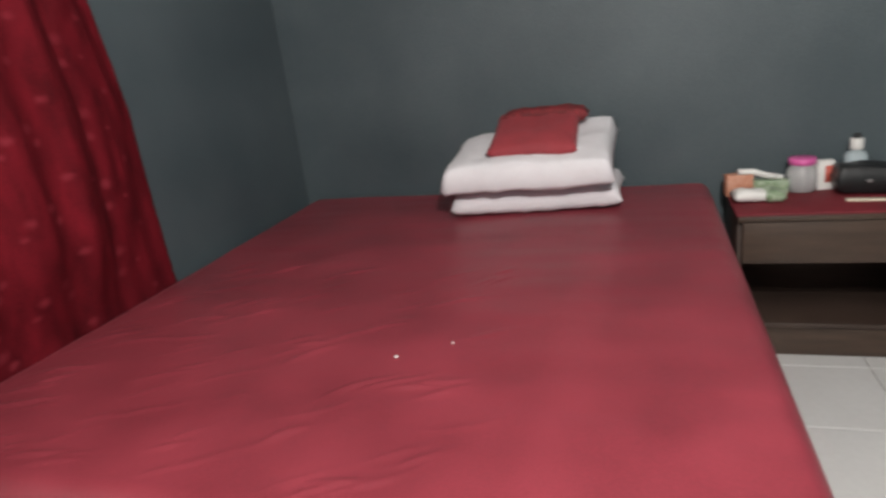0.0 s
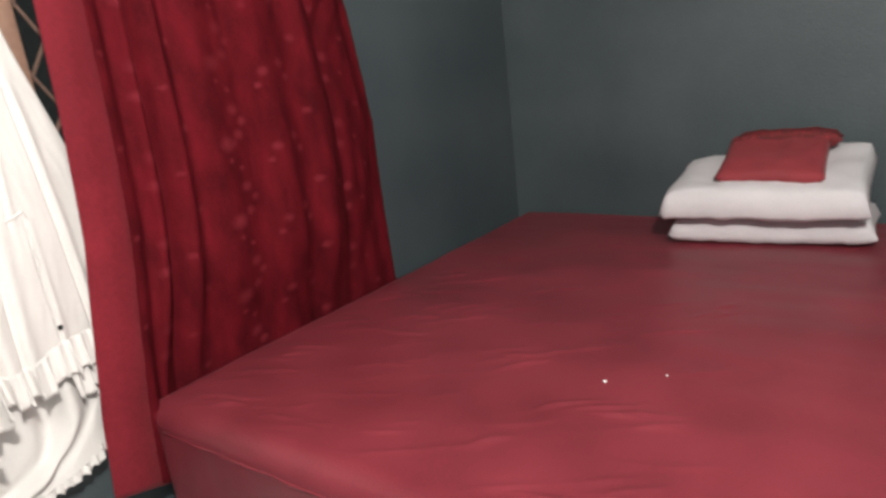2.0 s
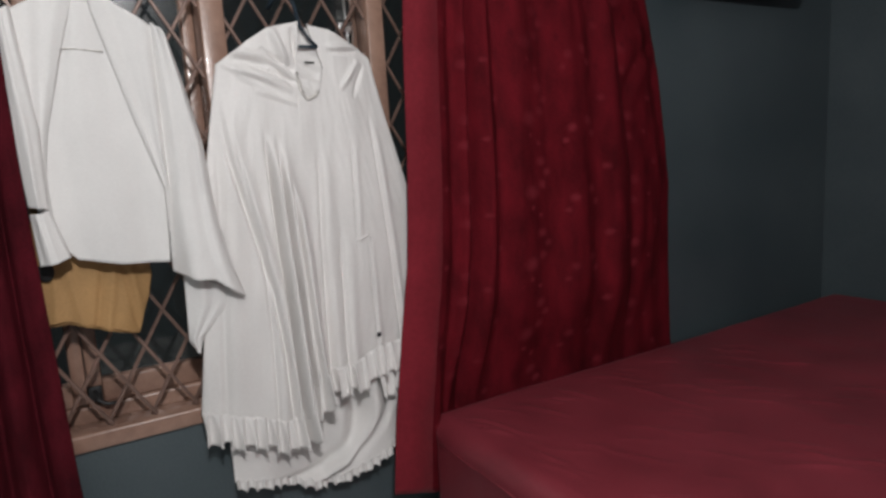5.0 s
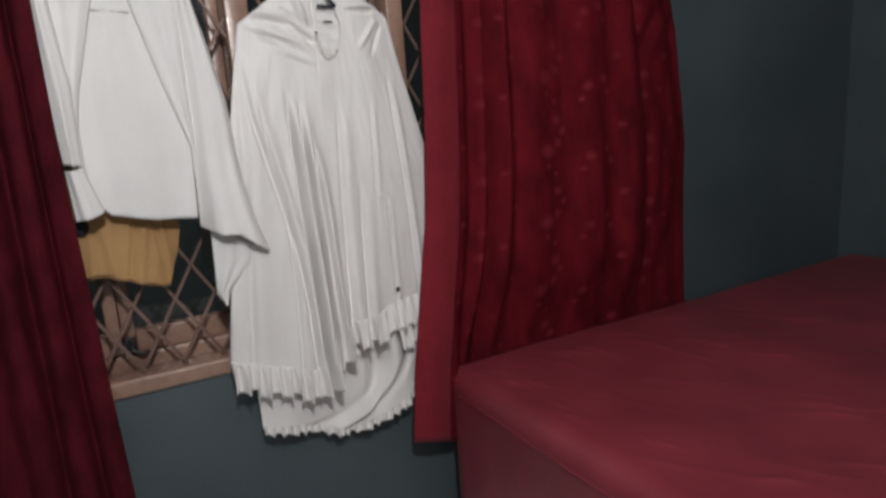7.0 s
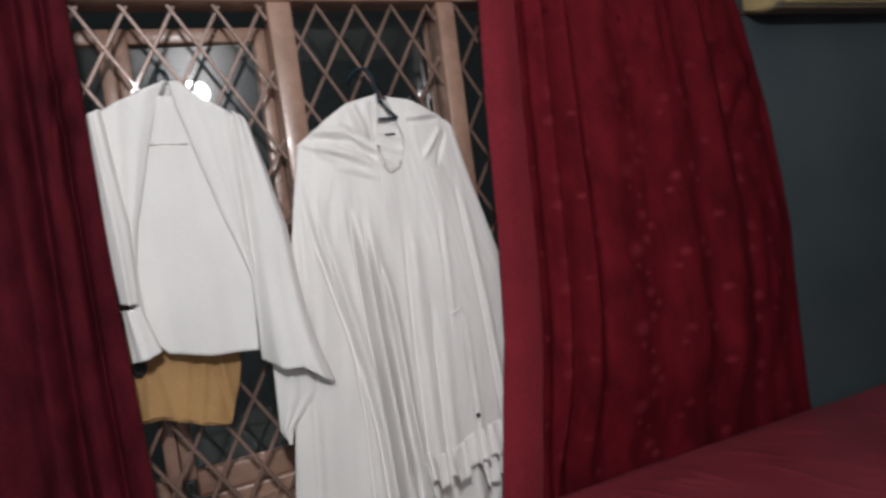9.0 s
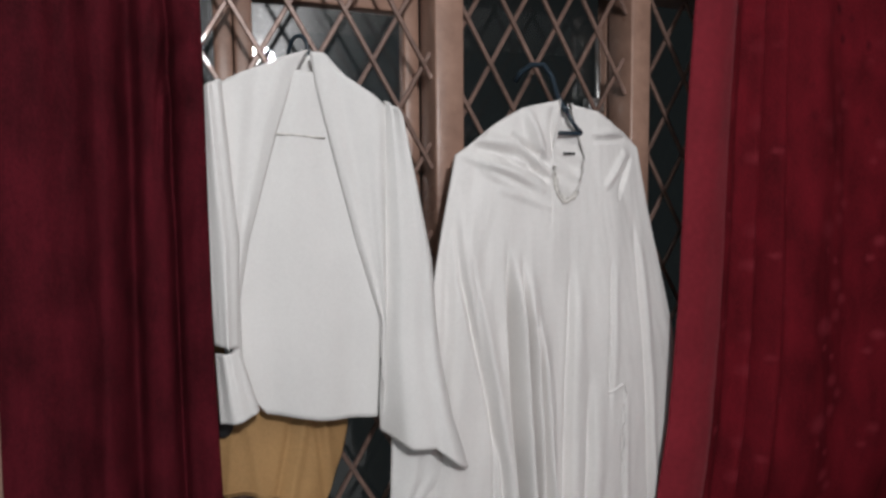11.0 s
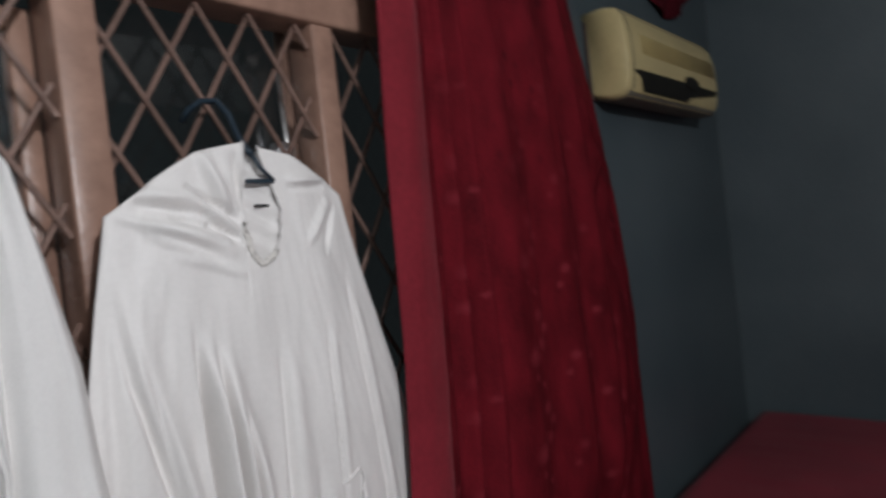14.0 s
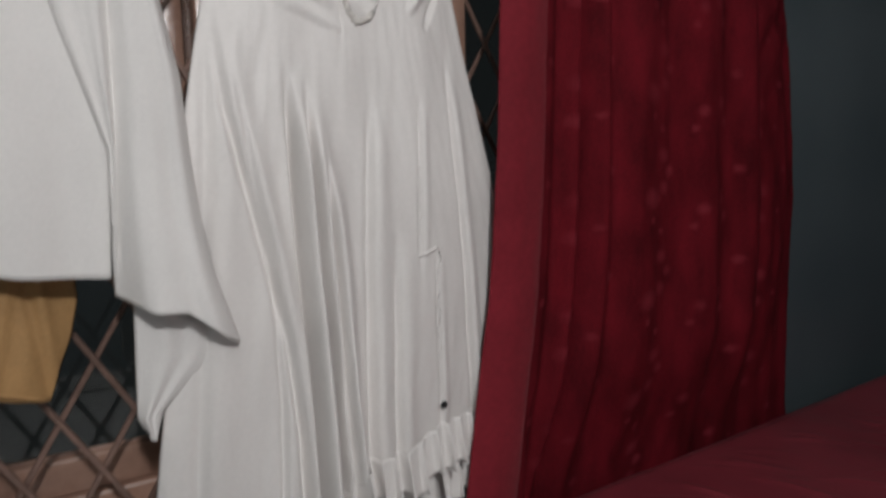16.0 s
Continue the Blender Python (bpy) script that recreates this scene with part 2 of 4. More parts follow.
def turned(bm, m):
    bmesh.ops.transform(bm, matrix=m, verts=bm.verts)
    return bm


def tube(points, r, sides=8, closed=False):
    bm = bmesh.new()
    rings, n = [], len(points)
    pts = [Vector(p) for p in points]
    for i, p in enumerate(pts):
        d = pts[(i + 1) % n if closed else min(i + 1, n - 1)] - pts[(i - 1) % n if closed else max(i - 1, 0)]
        q = d.normalized().to_track_quat("Z", "Y")
        rings.append([bm.verts.new(p + q @ Vector((r * math.cos(a), r * math.sin(a), 0)))
                      for a in (k * math.tau / sides for k in range(sides))])
    for i in range(n if closed else n - 1):
        a, b = rings[i], rings[(i + 1) % n]
        for k in range(sides):
            bm.faces.new((a[k], a[(k + 1) % sides], b[(k + 1) % sides], b[k]))
    if not closed:
        bm.faces.new(rings[0][::-1])
        bm.faces.new(rings[-1])
    return bm


def lathe(profile, at, sides=28):
    bm = bmesh.new()
    rings = []
    for r, z in profile:
        rings.append([bm.verts.new((at[0] + r * math.cos(a), at[1] + r * math.sin(a), at[2] + z))
                      for a in (k * math.tau / sides for k in range(sides))])
    for a, b in zip(rings, rings[1:]):
        for k in range(sides):
            bm.faces.new((a[k], a[(k + 1) % sides], b[(k + 1) % sides], b[k]))
    bm.faces.new(rings[0][::-1])
    bm.faces.new(rings[-1])
    return bm


def cloth(nu, nv, at, width=1.0, height=1.0):
    """A sheet of cloth from a function of u and v in 0..1, with a cloth UV in metres."""
    bm = bmesh.new()
    uvl = bm.loops.layers.uv.new("cloth")
    g = [[bm.verts.new(at(i / nu, j / nv)) for i in range(nu + 1)] for j in range(nv + 1)]
    for j in range(nv):
        for i in range(nu):
            f = bm.faces.new((g[j][i], g[j][i + 1], g[j + 1][i + 1], g[j + 1][i]))
            for loop, (a, b) in zip(f.loops, ((i, j), (i + 1, j), (i + 1, j + 1), (i, j + 1))):
                loop[uvl].uv = (a / nu * width, b / nv * height)
    return bm


def thicken(ob, t):
    m = ob.modifiers.new("thickness", "SOLIDIFY")
    m.thickness = t
    return ob


def lerp(table, x):
    """Smooth reading of a short table of pairs."""
    if x <= table[0][0]:
        return table[0][1]
    for (a, va), (b, vb) in zip(table, table[1:]):
        if x <= b:
            k = (x - a) / (b - a)
            return va + (vb - va) * k
    return table[-1][1]


def ease(a, b, x):
    k = min(1, max(0, (x - a) / (b - a)))
    return k * k * (3 - 2 * k)


def ripple(x, y, z, s):
    return noise.noise(Vector((x * s, y * s, z * s)))


# ---- the room ----
X0, X1, Y0, ZC = -2.3, 2.17, -3.3, 2.7
WX0, WX1, WZ0, WZ1 = -1.13, 0.71, 0.758, 2.0
north = join(block(X0 - 0.2, WX0, 0, 0.2, -0.05, ZC), block(WX1, X1 + 0.2, 0, 0.2, -0.05, ZC),
             block(WX0, WX1, 0, 0.2, -0.05, WZ0), block(WX0, WX1, 0, 0.2, WZ1, ZC))
tagged(part("wall_north", north, WALL, smooth=False), "blue-grey painted wall with a wide barred window", "wall", kind="structure")
tagged(part("wall_east", block(X1, X1 + 0.2, Y0, 0, -0.05, ZC), WALL, smooth=False), "plain blue-grey painted wall behind the bed head", "wall", kind="structure")
tagged(part("wall_south", block(X0 - 0.2, X1 + 0.2, Y0 - 0.2, Y0, -0.05, ZC), WALL, smooth=False), "plain blue-grey painted wall", "wall", kind="structure")
tagged(part("wall_west", block(X0 - 0.2, X0, Y0, 0, -0.05, ZC), WALL, smooth=False), "plain blue-grey painted wall", "wall", kind="structure")
tagged(part("ceiling", block(X0 - 0.2, X1 + 0.2, Y0 - 0.2, 0.2, ZC, ZC + 0.1), CEILING, smooth=False), "plain white ceiling", "ceiling", kind="structure")
floor = tagged(part("floor", block(X0 - 0.2, X1 + 0.2, Y0 - 0.2, 0.2, -0.25, -0.006), GROUT, smooth=False), "white ceramic tile floor with thin grey joints", "floor", kind="structure")
skirt = join(block(X0, X1, -0.012, -0.0005, 0.001, 0.13, 0.003), block(X1 - 0.012, X1 - 0.0005, Y0, -0.013, 0.001, 0.11, 0.003),
             block(X0, X1 - 0.013, Y0 + 0.0005, Y0 + 0.012, 0.001, 0.11, 0.003))
tagged(part("baseboard", skirt, SKIRT, smooth=False), "white tile skirting along the foot of the walls", "skirting", kind="structure")


# ---- window ----
window = thing("window_1", "pinkish-brown painted window with closed sashes behind a diamond steel grille", "window", kind="structure", at=(-0.21, 0, 0.8))
MULL = ((-0.445, -0.39), (-0.03, 0.017))
for z0, z1, y0 in ((WZ0, 0.80, -0.012), (1.925, WZ1, -0.012)):
    part("frame_rail", block(WX0, WX1, y0, 0.07, z0, z1, 0.007, 3), PAINT, window)
for x0, x1 in ((WX0, -1.08), *MULL, (0.66, WX1)):
    part("frame_post", block(x0, x1, -0.008, 0.068, 0.8005, 1.9245, 0.004), PAINT, window)
part("inner_ledge", block(WX0, WX1, 0.071, 0.17, WZ0, 0.835, 0.007, 3), PAINT, window)
BAYS = ((-1.08, -0.445, -0.690, 1.832), (-0.39, -0.03, -0.236, 1.762), (0.017, 0.66, 0.305, 1.762))


def sash(x0, x1, z1, stile=0.030, rail=0.034, tilt=0.0):
    z0 = 0.836
    s = part("sash", join(block(x0, x0 + stile, 0.08, 0.115, z0, z1, 0.004), block(x1 - stile, x1, 0.08, 0.115, z0, z1, 0.004),
                          block(x0 + stile + 0.0002, x1 - stile - 0.0002, 0.08, 0.115, z0, z0 + 0.055, 0.004),
                          block(x0 + stile + 0.0002, x1 - stile - 0.0002, 0.08, 0.115, z1 - rail, z1, 0.004)), PAINT, window)
    g = part("pane", block(x0 + stile - 0.004, x1 - stile + 0.004, 0.096, 0.100, z0 + 0.05, z1 - rail + 0.004), GLASS, s, smooth=False)
    if tilt:
        middle = Vector(((x0 + x1) / 2, 0.098, 0))
        g.data.transform(Matrix.Translation(middle) @ Matrix.Rotation(tilt, 4, "Z") @ Matrix.Translation(-middle))
    g.visible_shadow = False


for x0, x1, z1 in ((-1.118, -0.772, 1.895), (-0.770, -0.442, 1.895), (-0.432, 0.004, 1.985), (0.010, 0.335, 1.985), (0.337, 0.70, 1.985)):
    sash(x0, x1, z1, tilt=-0.0595 if x1 < -0.4 else 0.0)
# a stay and its latch on the middle sash
part("window_stay", join(tube([(-0.062, 0.062, 1.86), (-0.060, 0.060, 1.70), (-0.058, 0.064, 1.55)], 0.005),
                         block(-0.085, -0.045, 0.055, 0.079, 1.695, 1.725, 0.004)), STEEL, window, "steel window stay")

# a dark latch lying low on the left sashes
part("window_latch", join(block(-0.772, -0.742, 0.070, 0.0795, 0.842, 0.880, 0.003), tube([(-0.757, 0.066, 0.872), (-0.752, 0.052, 0.850), (-0.735, 0.046, 0.8405), (-0.712, 0.046, 0.8400)], 0.0045, 8)), BLACK, window, "dark window latch")

# grille of crossing bars, one layer behind the other
W, HGT = 0.0925, 0.157


def bar(xa, za, x0, x1, z0, z1, lean, y):
    """A flat bar through (xa, za), cut to its bay. lean: +1 rises to the right."""
    d = Vector((lean * W, 0, HGT)).normalized()
    lo = max((z0 - za) / d.z, min((x0 - xa) / d.x, (x1 - xa) / d.x))
    hi = min((z1 - za) / d.z, max((x0 - xa) / d.x, (x1 - xa) / d.x))
    if hi - lo < 0.03:
        return
    mid, half = Vector((xa, y, za)) + d * (lo + hi) / 2, (hi - lo) / 2
    bm = block(-0.0040, 0.0040, -0.0035, 0.0035, -half, half, 0.0015, 1)
    turned(bm, Matrix.Translation(mid) @ Matrix.Rotation(math.atan2(d.x, d.z), 4, "Y"))
    part("grille_bar", bm, BAR, window, smooth=False)


for x0, x1, xa, za in BAYS:
    for k in range(-16, 17):
        bar(xa + k * W, za, x0, x1, 0.802, 1.923, -1, 0.010)
        bar(xa + k * W, za, x0, x1, 0.802, 1.923, 1, 0.0175)


# ---- curtains ----
def curtain(name, left, right, top, bottom, y_of, folds, cloth_width, label, seed, band=0.0, pile=None):
    """Hanging cloth between two leaning edges; folds: (place 0..1, width, depth, lean)."""
    ob = thing(name, label, "curtain", "curtains at the window", at=(lerp(left, top), -0.06, bottom))

    def at(u, v):
        z = top + (bottom - top) * v
        x0, x1 = lerp(left, z), lerp(right, z)
        d = 0.0
        for c, w, a, slope in folds:
            c2 = c + slope * (z - 1.2)
            k = (u - c2) / w
            if a > 0 and k < 0 and w < 0.08:
                k *= 1.7
            d += a * math.exp(-k * k)
        q = u * cloth_width / 1.5
        d += 0.005 * ripple(q * 14, seed + 9, z * 0.5, 1.5) * (0.4 + 0.6 * ease(1.3, 2.1, z))
        d += 0.014 * ripple(q * 3, seed, z * 0.9, 1.6) + 0.006 * ripple(q * 9, seed + 3, z * 0.9, 2.4) + 0.0015 * ripple(q * 12, seed + 5, z * 6, 4)
        # crumpled patch
        d += 0.009 * math.exp(-((u - 0.86) / 0.1) ** 2 - ((z - 1.68) / 0.17) ** 2) * math.sin((z - u * 1.2) * 42 + 5 * ripple(u, z, seed, 5))
        d *= 1 - 0.55 * (1 - ease(0.60, 0.85, z)) * ease(0.12, 0.2, u) * (band > 0)
        x = x0 + (x1 - x0) * u + 0.006 * ripple(u * 5, 4 + seed, z, 1.5)
        return (x, y_of(x, z, u) - d, z + (0.010 * math.sin(u * 31) + -0.050 * min(1.0, u / 0.12) * (band > 0)) * v ** 12)

    panel = part("panel", cloth(170, 120, at, cloth_width, top - bottom), pile or VELVET, ob)
    thicken(panel, 0.003)
    if band:
        def hem(u, v):
            x, y, z = at(u * band, v)
            return (x - 0.003, y - 0.004 - 0.005 * math.sin(math.pi * u) + 0.010 * u ** 6, z - 0.004 * v)
        thicken(part("side_hem", cloth(24, 110, hem, 0.13, top - bottom), VELVET_EDGE, panel, "paler turned-over side hem"), 0.003)
    return ob


def y_right(x, z, u):
    tuck = ease(0.05, 0.13, x) * (1 - ease(0.62, 0.95, z))
    return -0.085 + 0.056 * tuck + (0.070 - 0.046 * tuck) * ease(0.70, 1.0, u)


curtain("curtain", [(0.48, -0.100), (0.66, -0.080), (0.78, -0.058), (1.08, -0.010), (1.36, 0.006), (1.62, 0.018), (1.88, 0.036), (2.4, 0.06)],
        [(0.48, 1.15), (0.66, 1.125), (0.9, 1.115), (1.22, 1.11), (1.6, 1.05), (1.9, 0.975), (2.05, 0.925), (2.4, 0.84)],
        2.42, 0.47, y_right,
        [(0.05, 0.085, 0.034, 0.0), (0.135, 0.016, -0.014, 0.0), (0.165, 0.014, 0.018, 0.01), (0.205, 0.015, -0.040, 0.0), (0.25, 0.018, 0.016, 0.0),
         (0.29, 0.018, -0.009, -0.01), (0.36, 0.05, 0.016, -0.01), (0.45, 0.026, -0.008, 0.0), (0.55, 0.07, 0.018, 0.0), (0.63, 0.030, -0.012, 0.02),
         (0.70, 0.045, 0.020, 0.03), (0.79, 0.04, -0.022, 0.0), (0.90, 0.05, 0.010, 0.0)],
        1.5, "deep red velvet curtain with paler dots, tucked behind the bed", 1.3, 0.115)
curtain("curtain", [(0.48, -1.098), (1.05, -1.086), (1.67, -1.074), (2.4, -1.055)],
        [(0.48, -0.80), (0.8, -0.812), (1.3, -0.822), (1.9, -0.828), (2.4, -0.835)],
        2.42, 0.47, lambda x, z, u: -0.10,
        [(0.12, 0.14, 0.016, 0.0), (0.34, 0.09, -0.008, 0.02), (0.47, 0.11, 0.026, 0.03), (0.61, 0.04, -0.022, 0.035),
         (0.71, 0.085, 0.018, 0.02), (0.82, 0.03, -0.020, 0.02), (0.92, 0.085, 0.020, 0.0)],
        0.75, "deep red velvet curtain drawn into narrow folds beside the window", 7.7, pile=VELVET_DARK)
rod = thing("curtain_rod", "plain brown curtain rod above the window", "curtain rod", at=(-0.2, -0.085, 2.43))
part("pole", tube([(-1.25, -0.085, 2.43), (1.15, -0.085, 2.43)], 0.011, 12), BAR, rod)
for x in (-1.2, 1.1):
    part("bracket", block(x - 0.01, x + 0.01, -0.096, 0.0, 2.405, 2.418, 0.003), BAR, rod)


# ---- bed ----
BX0, BX1, BY0, BY1, BT = 0.036, 2.155, -1.895, -0.046, 0.641
bed = thing("bed", "wide bed under a red satin sheet, against the wall", "bed", at=(1.1, -0.98, 0))


CREASES = []
for k in range(110):
    cx, cy = 0.12 + 1.1 * random.random() ** 1.6, -0.16 - 1.15 * random.random() ** 1.3
    CREASES.append((cx, cy, radians(-58 + 26 * (random.random() - 0.5)), 0.025 + 0.05 * random.random(), 0.0058 + 0.003 * random.random(), 0.0016 + 0.0042 * random.random() ** 2))


def bed_skin(u, v):
    """Top and four sides as one skin: u and v run over the edges and down."""
    hx, hy = (BX1 - BX0) / 2, (BY1 - BY0) / 2
    a, b = u * 2 - 1, v * 2 - 1
    drop, r = 0.53, 0.06
    sx, sy = a * (hx + drop), b * (hy + drop)

    def fold(s, h):
        flat, arc = h - r, r * math.pi / 2
        m = abs(s)
        if m <= flat:
            return s, 0.0
        if m <= flat + arc:
            t = (m - flat) / r
            return math.copysign(flat + r * math.sin(t), s), r * (1 - math.cos(t))
        return math.copysign(h, s), r + m - flat - arc

    x, dx = fold(sx, hx)
    y, dy = fold(sy, hy)
    c = 0.15 if x > 0 and y > 0 else 0.09
    ox, oy = abs(x) - (hx - c), abs(y) - (hy - c)
    if ox > 0 and oy > 0 and math.hypot(ox, oy) > c:
        q = c / math.hypot(ox, oy)
        x, y = math.copysign(hx - c + ox * q, x), math.copysign(hy - c + oy * q, y)
    z = BT - max(dx, dy) if max(dx, dy) > r else BT - math.hypot(dx, dy)
    z = max(z, 0.09)
    wx, wy = (BX0 + BX1) / 2 + x, (BY0 + BY1) / 2 + y
    if max(dx, dy) < 0.01:
        z += 0.006 * ripple(wx, wy, 0, 1.6) + 0.0022 * ripple(wx * 2.2, wy * 0.8, 3, 5.5)
        for cx, cy, ang, lng, wid, hgt in CREASES:
            px, py = wx - cx, wy - cy
            if abs(px) > 0.16 or abs(py) > 0.16:
                continue
            along, across = px * math.cos(ang) + py * math.sin(ang), py * math.cos(ang) - px * math.sin(ang)
            across += 0.010 * math.sin(along * 22 + cx * 40)
            if abs(across) < 0.06:
                z += hgt * math.exp(-(across / wid) ** 2 - (along / lng) ** 2)
    else:
        w = 0.004 * ripple(wx, wy, z, 6) + 0.003 * ripple(wx, wy, z * 0.3, 14)
        if dx > r:
            wx += w
        if dy > r:
            wy += w
    return (wx, wy, z)


sheet = part("sheet", cloth(560, 520, bed_skin, 3.1, 2.9), SHEET, bed)
part("mattress_base", block(BX0 + 0.02, BX1 - 0.02, BY0 + 0.02, BY1 - 0.02, 0.001, 0.5, 0.01), WOOD_DARK, bed)
part("piping", tube([(BX0 - 0.001 + 0.002 * math.sin(k), BY0 + 0.10 + k * (BY1 - BY0 - 0.20) / 60, BT - 0.062 + 0.0015 * math.sin(k * 1.7)) for k in range(61)], 0.0035, 6), SHEET, sheet)


def pillow_bm(x0, x1, y0, y1, z0, thick, sag=0.0, tilt=0.0, seed=0, n=34, square=0.5, split=0.5, peak=0.0, skew=0.0, lift=0.0):
    """A stuffed case: thick in the middle, thin seams, drawn-out corners."""
    bm = bmesh.new()
    rows = {}
    for side in (1, -1):
        for i in range(n + 1):
            for j in range(n + 1):
                a, b = i / n * 2 - 1, j / n * 2 - 1
                puff = max(0.0, (1 - a ** 4) * (1 - b ** 4)) ** square
                edge = (thick * (1 - split) if side > 0 else -thick * split) * puff
                if abs(a) == 1 or abs(b) == 1:
                    if side == -1:
                        rows[(side, i, j)] = rows[(1, i, j)]
                        continue
                pull = 1 + 0.03 * (a * a * b * b) - 0.02 * ((1 - a * a) + (1 - b * b)) * 0.5
                x = (x0 + x1) / 2 + a * (x1 - x0) / 2 * pull
                y = (y0 + y1) / 2 + b * (y1 - y0) / 2 * pull
                z = z0 + thick * split + edge + tilt * (a + 1) / 2 - sag * (1 - a) * (1 - b) / 4
                z += (0.008 * ripple(x, y, seed, 7) + 0.006 * ripple(x * 0.6, y, seed + 5, 20) + 0.002 * ripple(x, y, seed + 2, 45)) * (0.3 + puff)
                z += peak * ((a + 1) / 2) ** 1.5 * ((1 - b) / 2) ** 1.5
                z += lift * max(side, 0) * puff * ((b + 1) / 2) ** 2.5 * (a + 1.4) / 2.4
                x += skew * (1 - a) / 2 * (1 - b) / 2
                if side == -1:
                    z = max(z, z0 + 0.002)
                rows[(side, i, j)] = bm.verts.new((x, y, z))
    for side in (1, -1):
        for i in range(n):
            for j in range(n):
                q = [rows[(side, i, j)], rows[(side, i + 1, j)], rows[(side, i + 1, j + 1)], rows[(side, i, j + 1)]]
                if len(set(q)) == 4:
                    try:
                        bm.faces.new(q)
                    except ValueError:
                        pass
    return bm


pillow = thing("pillow", "flat white cotton pillow lying on the red bed", "pillow", "pillows stacked on the bed", at=(1.83, -1.22, 0.64))
part("case", pillow_bm(1.682, 2.12, -1.545, -0.905, 0.645, 0.106, seed=1, square=0.20, split=0.28, skew=0.07), COTTON, pillow)
pillow = thing("pillow", "plump white cotton pillow stacked on another pillow", "pillow", "pillows stacked on the bed", at=(1.84, -1.2, 0.74))
part("case", pillow_bm(1.615, 2.09, -1.525, -0.893, 0.743, 0.122, sag=-0.005, tilt=0.040, seed=4, square=0.15, split=0.20, peak=0.080, skew=0.05, lift=0.045), COTTON, pillow)
cushion = thing("cushion", "small folded red cushion with a dark print, on white pillows", "cushion", at=(1.86, -1.22, 0.88))
part("cover", pillow_bm(1.71, 2.02, -1.395, -1.06, 0.856, 0.06, tilt=0.095, seed=9, n=24, square=0.3), CUSHION, cushion)
part("folded_edge", pillow_bm(1.95, 2.045, -1.425, -1.07, 0.938, 0.078, seed=12, n=18, square=0.4), BROWN_MARK, cushion, "folded edge with a dark print")
for x, y, r in ((0.570, -1.077, 0.0042), (0.646, -1.192, 0.003)):
    bit = thing("lint", "tiny white scrap lying on the red sheet", "scrap", "scraps on the bed", at=(x, y, BT + 0.006))
    lump = bmesh.new()
    bmesh.ops.create_icosphere(lump, subdivisions=2, radius=r)
    for v in lump.verts:
        v.co = Vector((x, y, BT + 0.006)) + Vector((v.co.x * 1.4, v.co.y, v.co.z * 0.7)) * (1 + 0.4 * ripple(*v.co, 300))
    part("scrap", lump, LINT, bit)

# ---- robe on its hanger ----
ROBE_L = [(0.5, -0.585), (0.73, -0.563), (0.93, -0.537), (1.12, -0.508), (1.345, -0.486), (1.485, -0.458), (1.60, -0.434), (1.70, -0.42)]
ROBE_R = [(0.5, -0.065), (0.75, 0.005), (0.95, 0.042), (1.117, 0.052), (1.256, 0.032), (1.466, -0.026), (1.62, -0.063), (1.70, -0.08)]
TOP = [(-1, 1.592), (-0.66, 1.642), (-0.4, 1.672), (-0.088, 1.688), (-0.082, 1.64), (-0.076, 1.60), (-0.068, 1.567), (-0.03, 1.527), (0.03, 1.513), (0.13, 1.520), (0.215, 1.546), (0.262, 1.593), (0.272, 1.64), (0.28, 1.682), (0.47, 1.672), (0.85, 1.634), (1, 1.610)]
TOP_BACK = [(-1, 1.592), (-0.66, 1.642), (-0.4, 1.672), (-0.22, 1.682), (-0.05, 1.686), (0.17, 1.684), (0.30, 1.677), (0.47, 1.67), (0.85, 1.63), (1, 1.608)]
HEM = [(-1, 0.800), (-0.5, 0.76), (-0.3, 0.734), (-0.125, 0.738), (-0.06, 0.79), (-0.01, 0.842), (0.27, 0.842), (0.52, 0.868), (0.9, 0.872), (1, 0.85)]
# long creases: x at rising z, width, depth, length over which they fade in from the top
FOLDS = [([(0.73, -0.344), (0.90, -0.350), (1.064, -0.366), (1.187, -0.391), (1.384, -0.432), (1.53, -0.442)], 0.0062, 0.021, 0.22),
         ([(0.73, -0.385), (0.966, -0.376), (1.173, -0.381), (1.286, -0.40), (1.49, -0.426)], 0.0050, 0.009, 0.20),
         ([(0.73, -0.319), (1.008, -0.330), (1.167, -0.339), (1.329, -0.343), (1.457, -0.350)], 0.0056, 0.052, 0.16),
         ([(0.73, -0.283), (1.004, -0.300), (1.158, -0.312), (1.32, -0.319), (1.437, -0.322)], 0.0052, 0.048, 0.16),
         ([(0.73, -0.268), (0.947, -0.283), (1.155, -0.290), (1.37, -0.304)], 0.0048, 0.036, 0.18),
         ([(0.80, -0.240), (1.155, -0.236), (1.42, -0.222)], 0.0065, 0.014, 0.10),
         ([(0.80, -0.196), (1.10, -0.190), (1.24, -0.186)], 0.0065, 0.012, 0.15),
         ([(1.165, -0.146), (1.31, -0.141), (1.42, -0.137)], 0.0034, 0.008, 0.05),
         ([(0.86, -0.108), (1.02, -0.113), (1.172, -0.116)], 0.0034, 0.006, 0.04),
         ([(0.80, -0.030), (0.91, -0.034), (1.126, -0.051), (1.41, -0.075), (1.50, -0.082)], 0.0046, 0.012, 0.12),
         ([(0.73, -0.505), (1.1, -0.475), (1.42, -0.452), (1.55, -0.446)], 0.0090, 0.008, 0.20)]
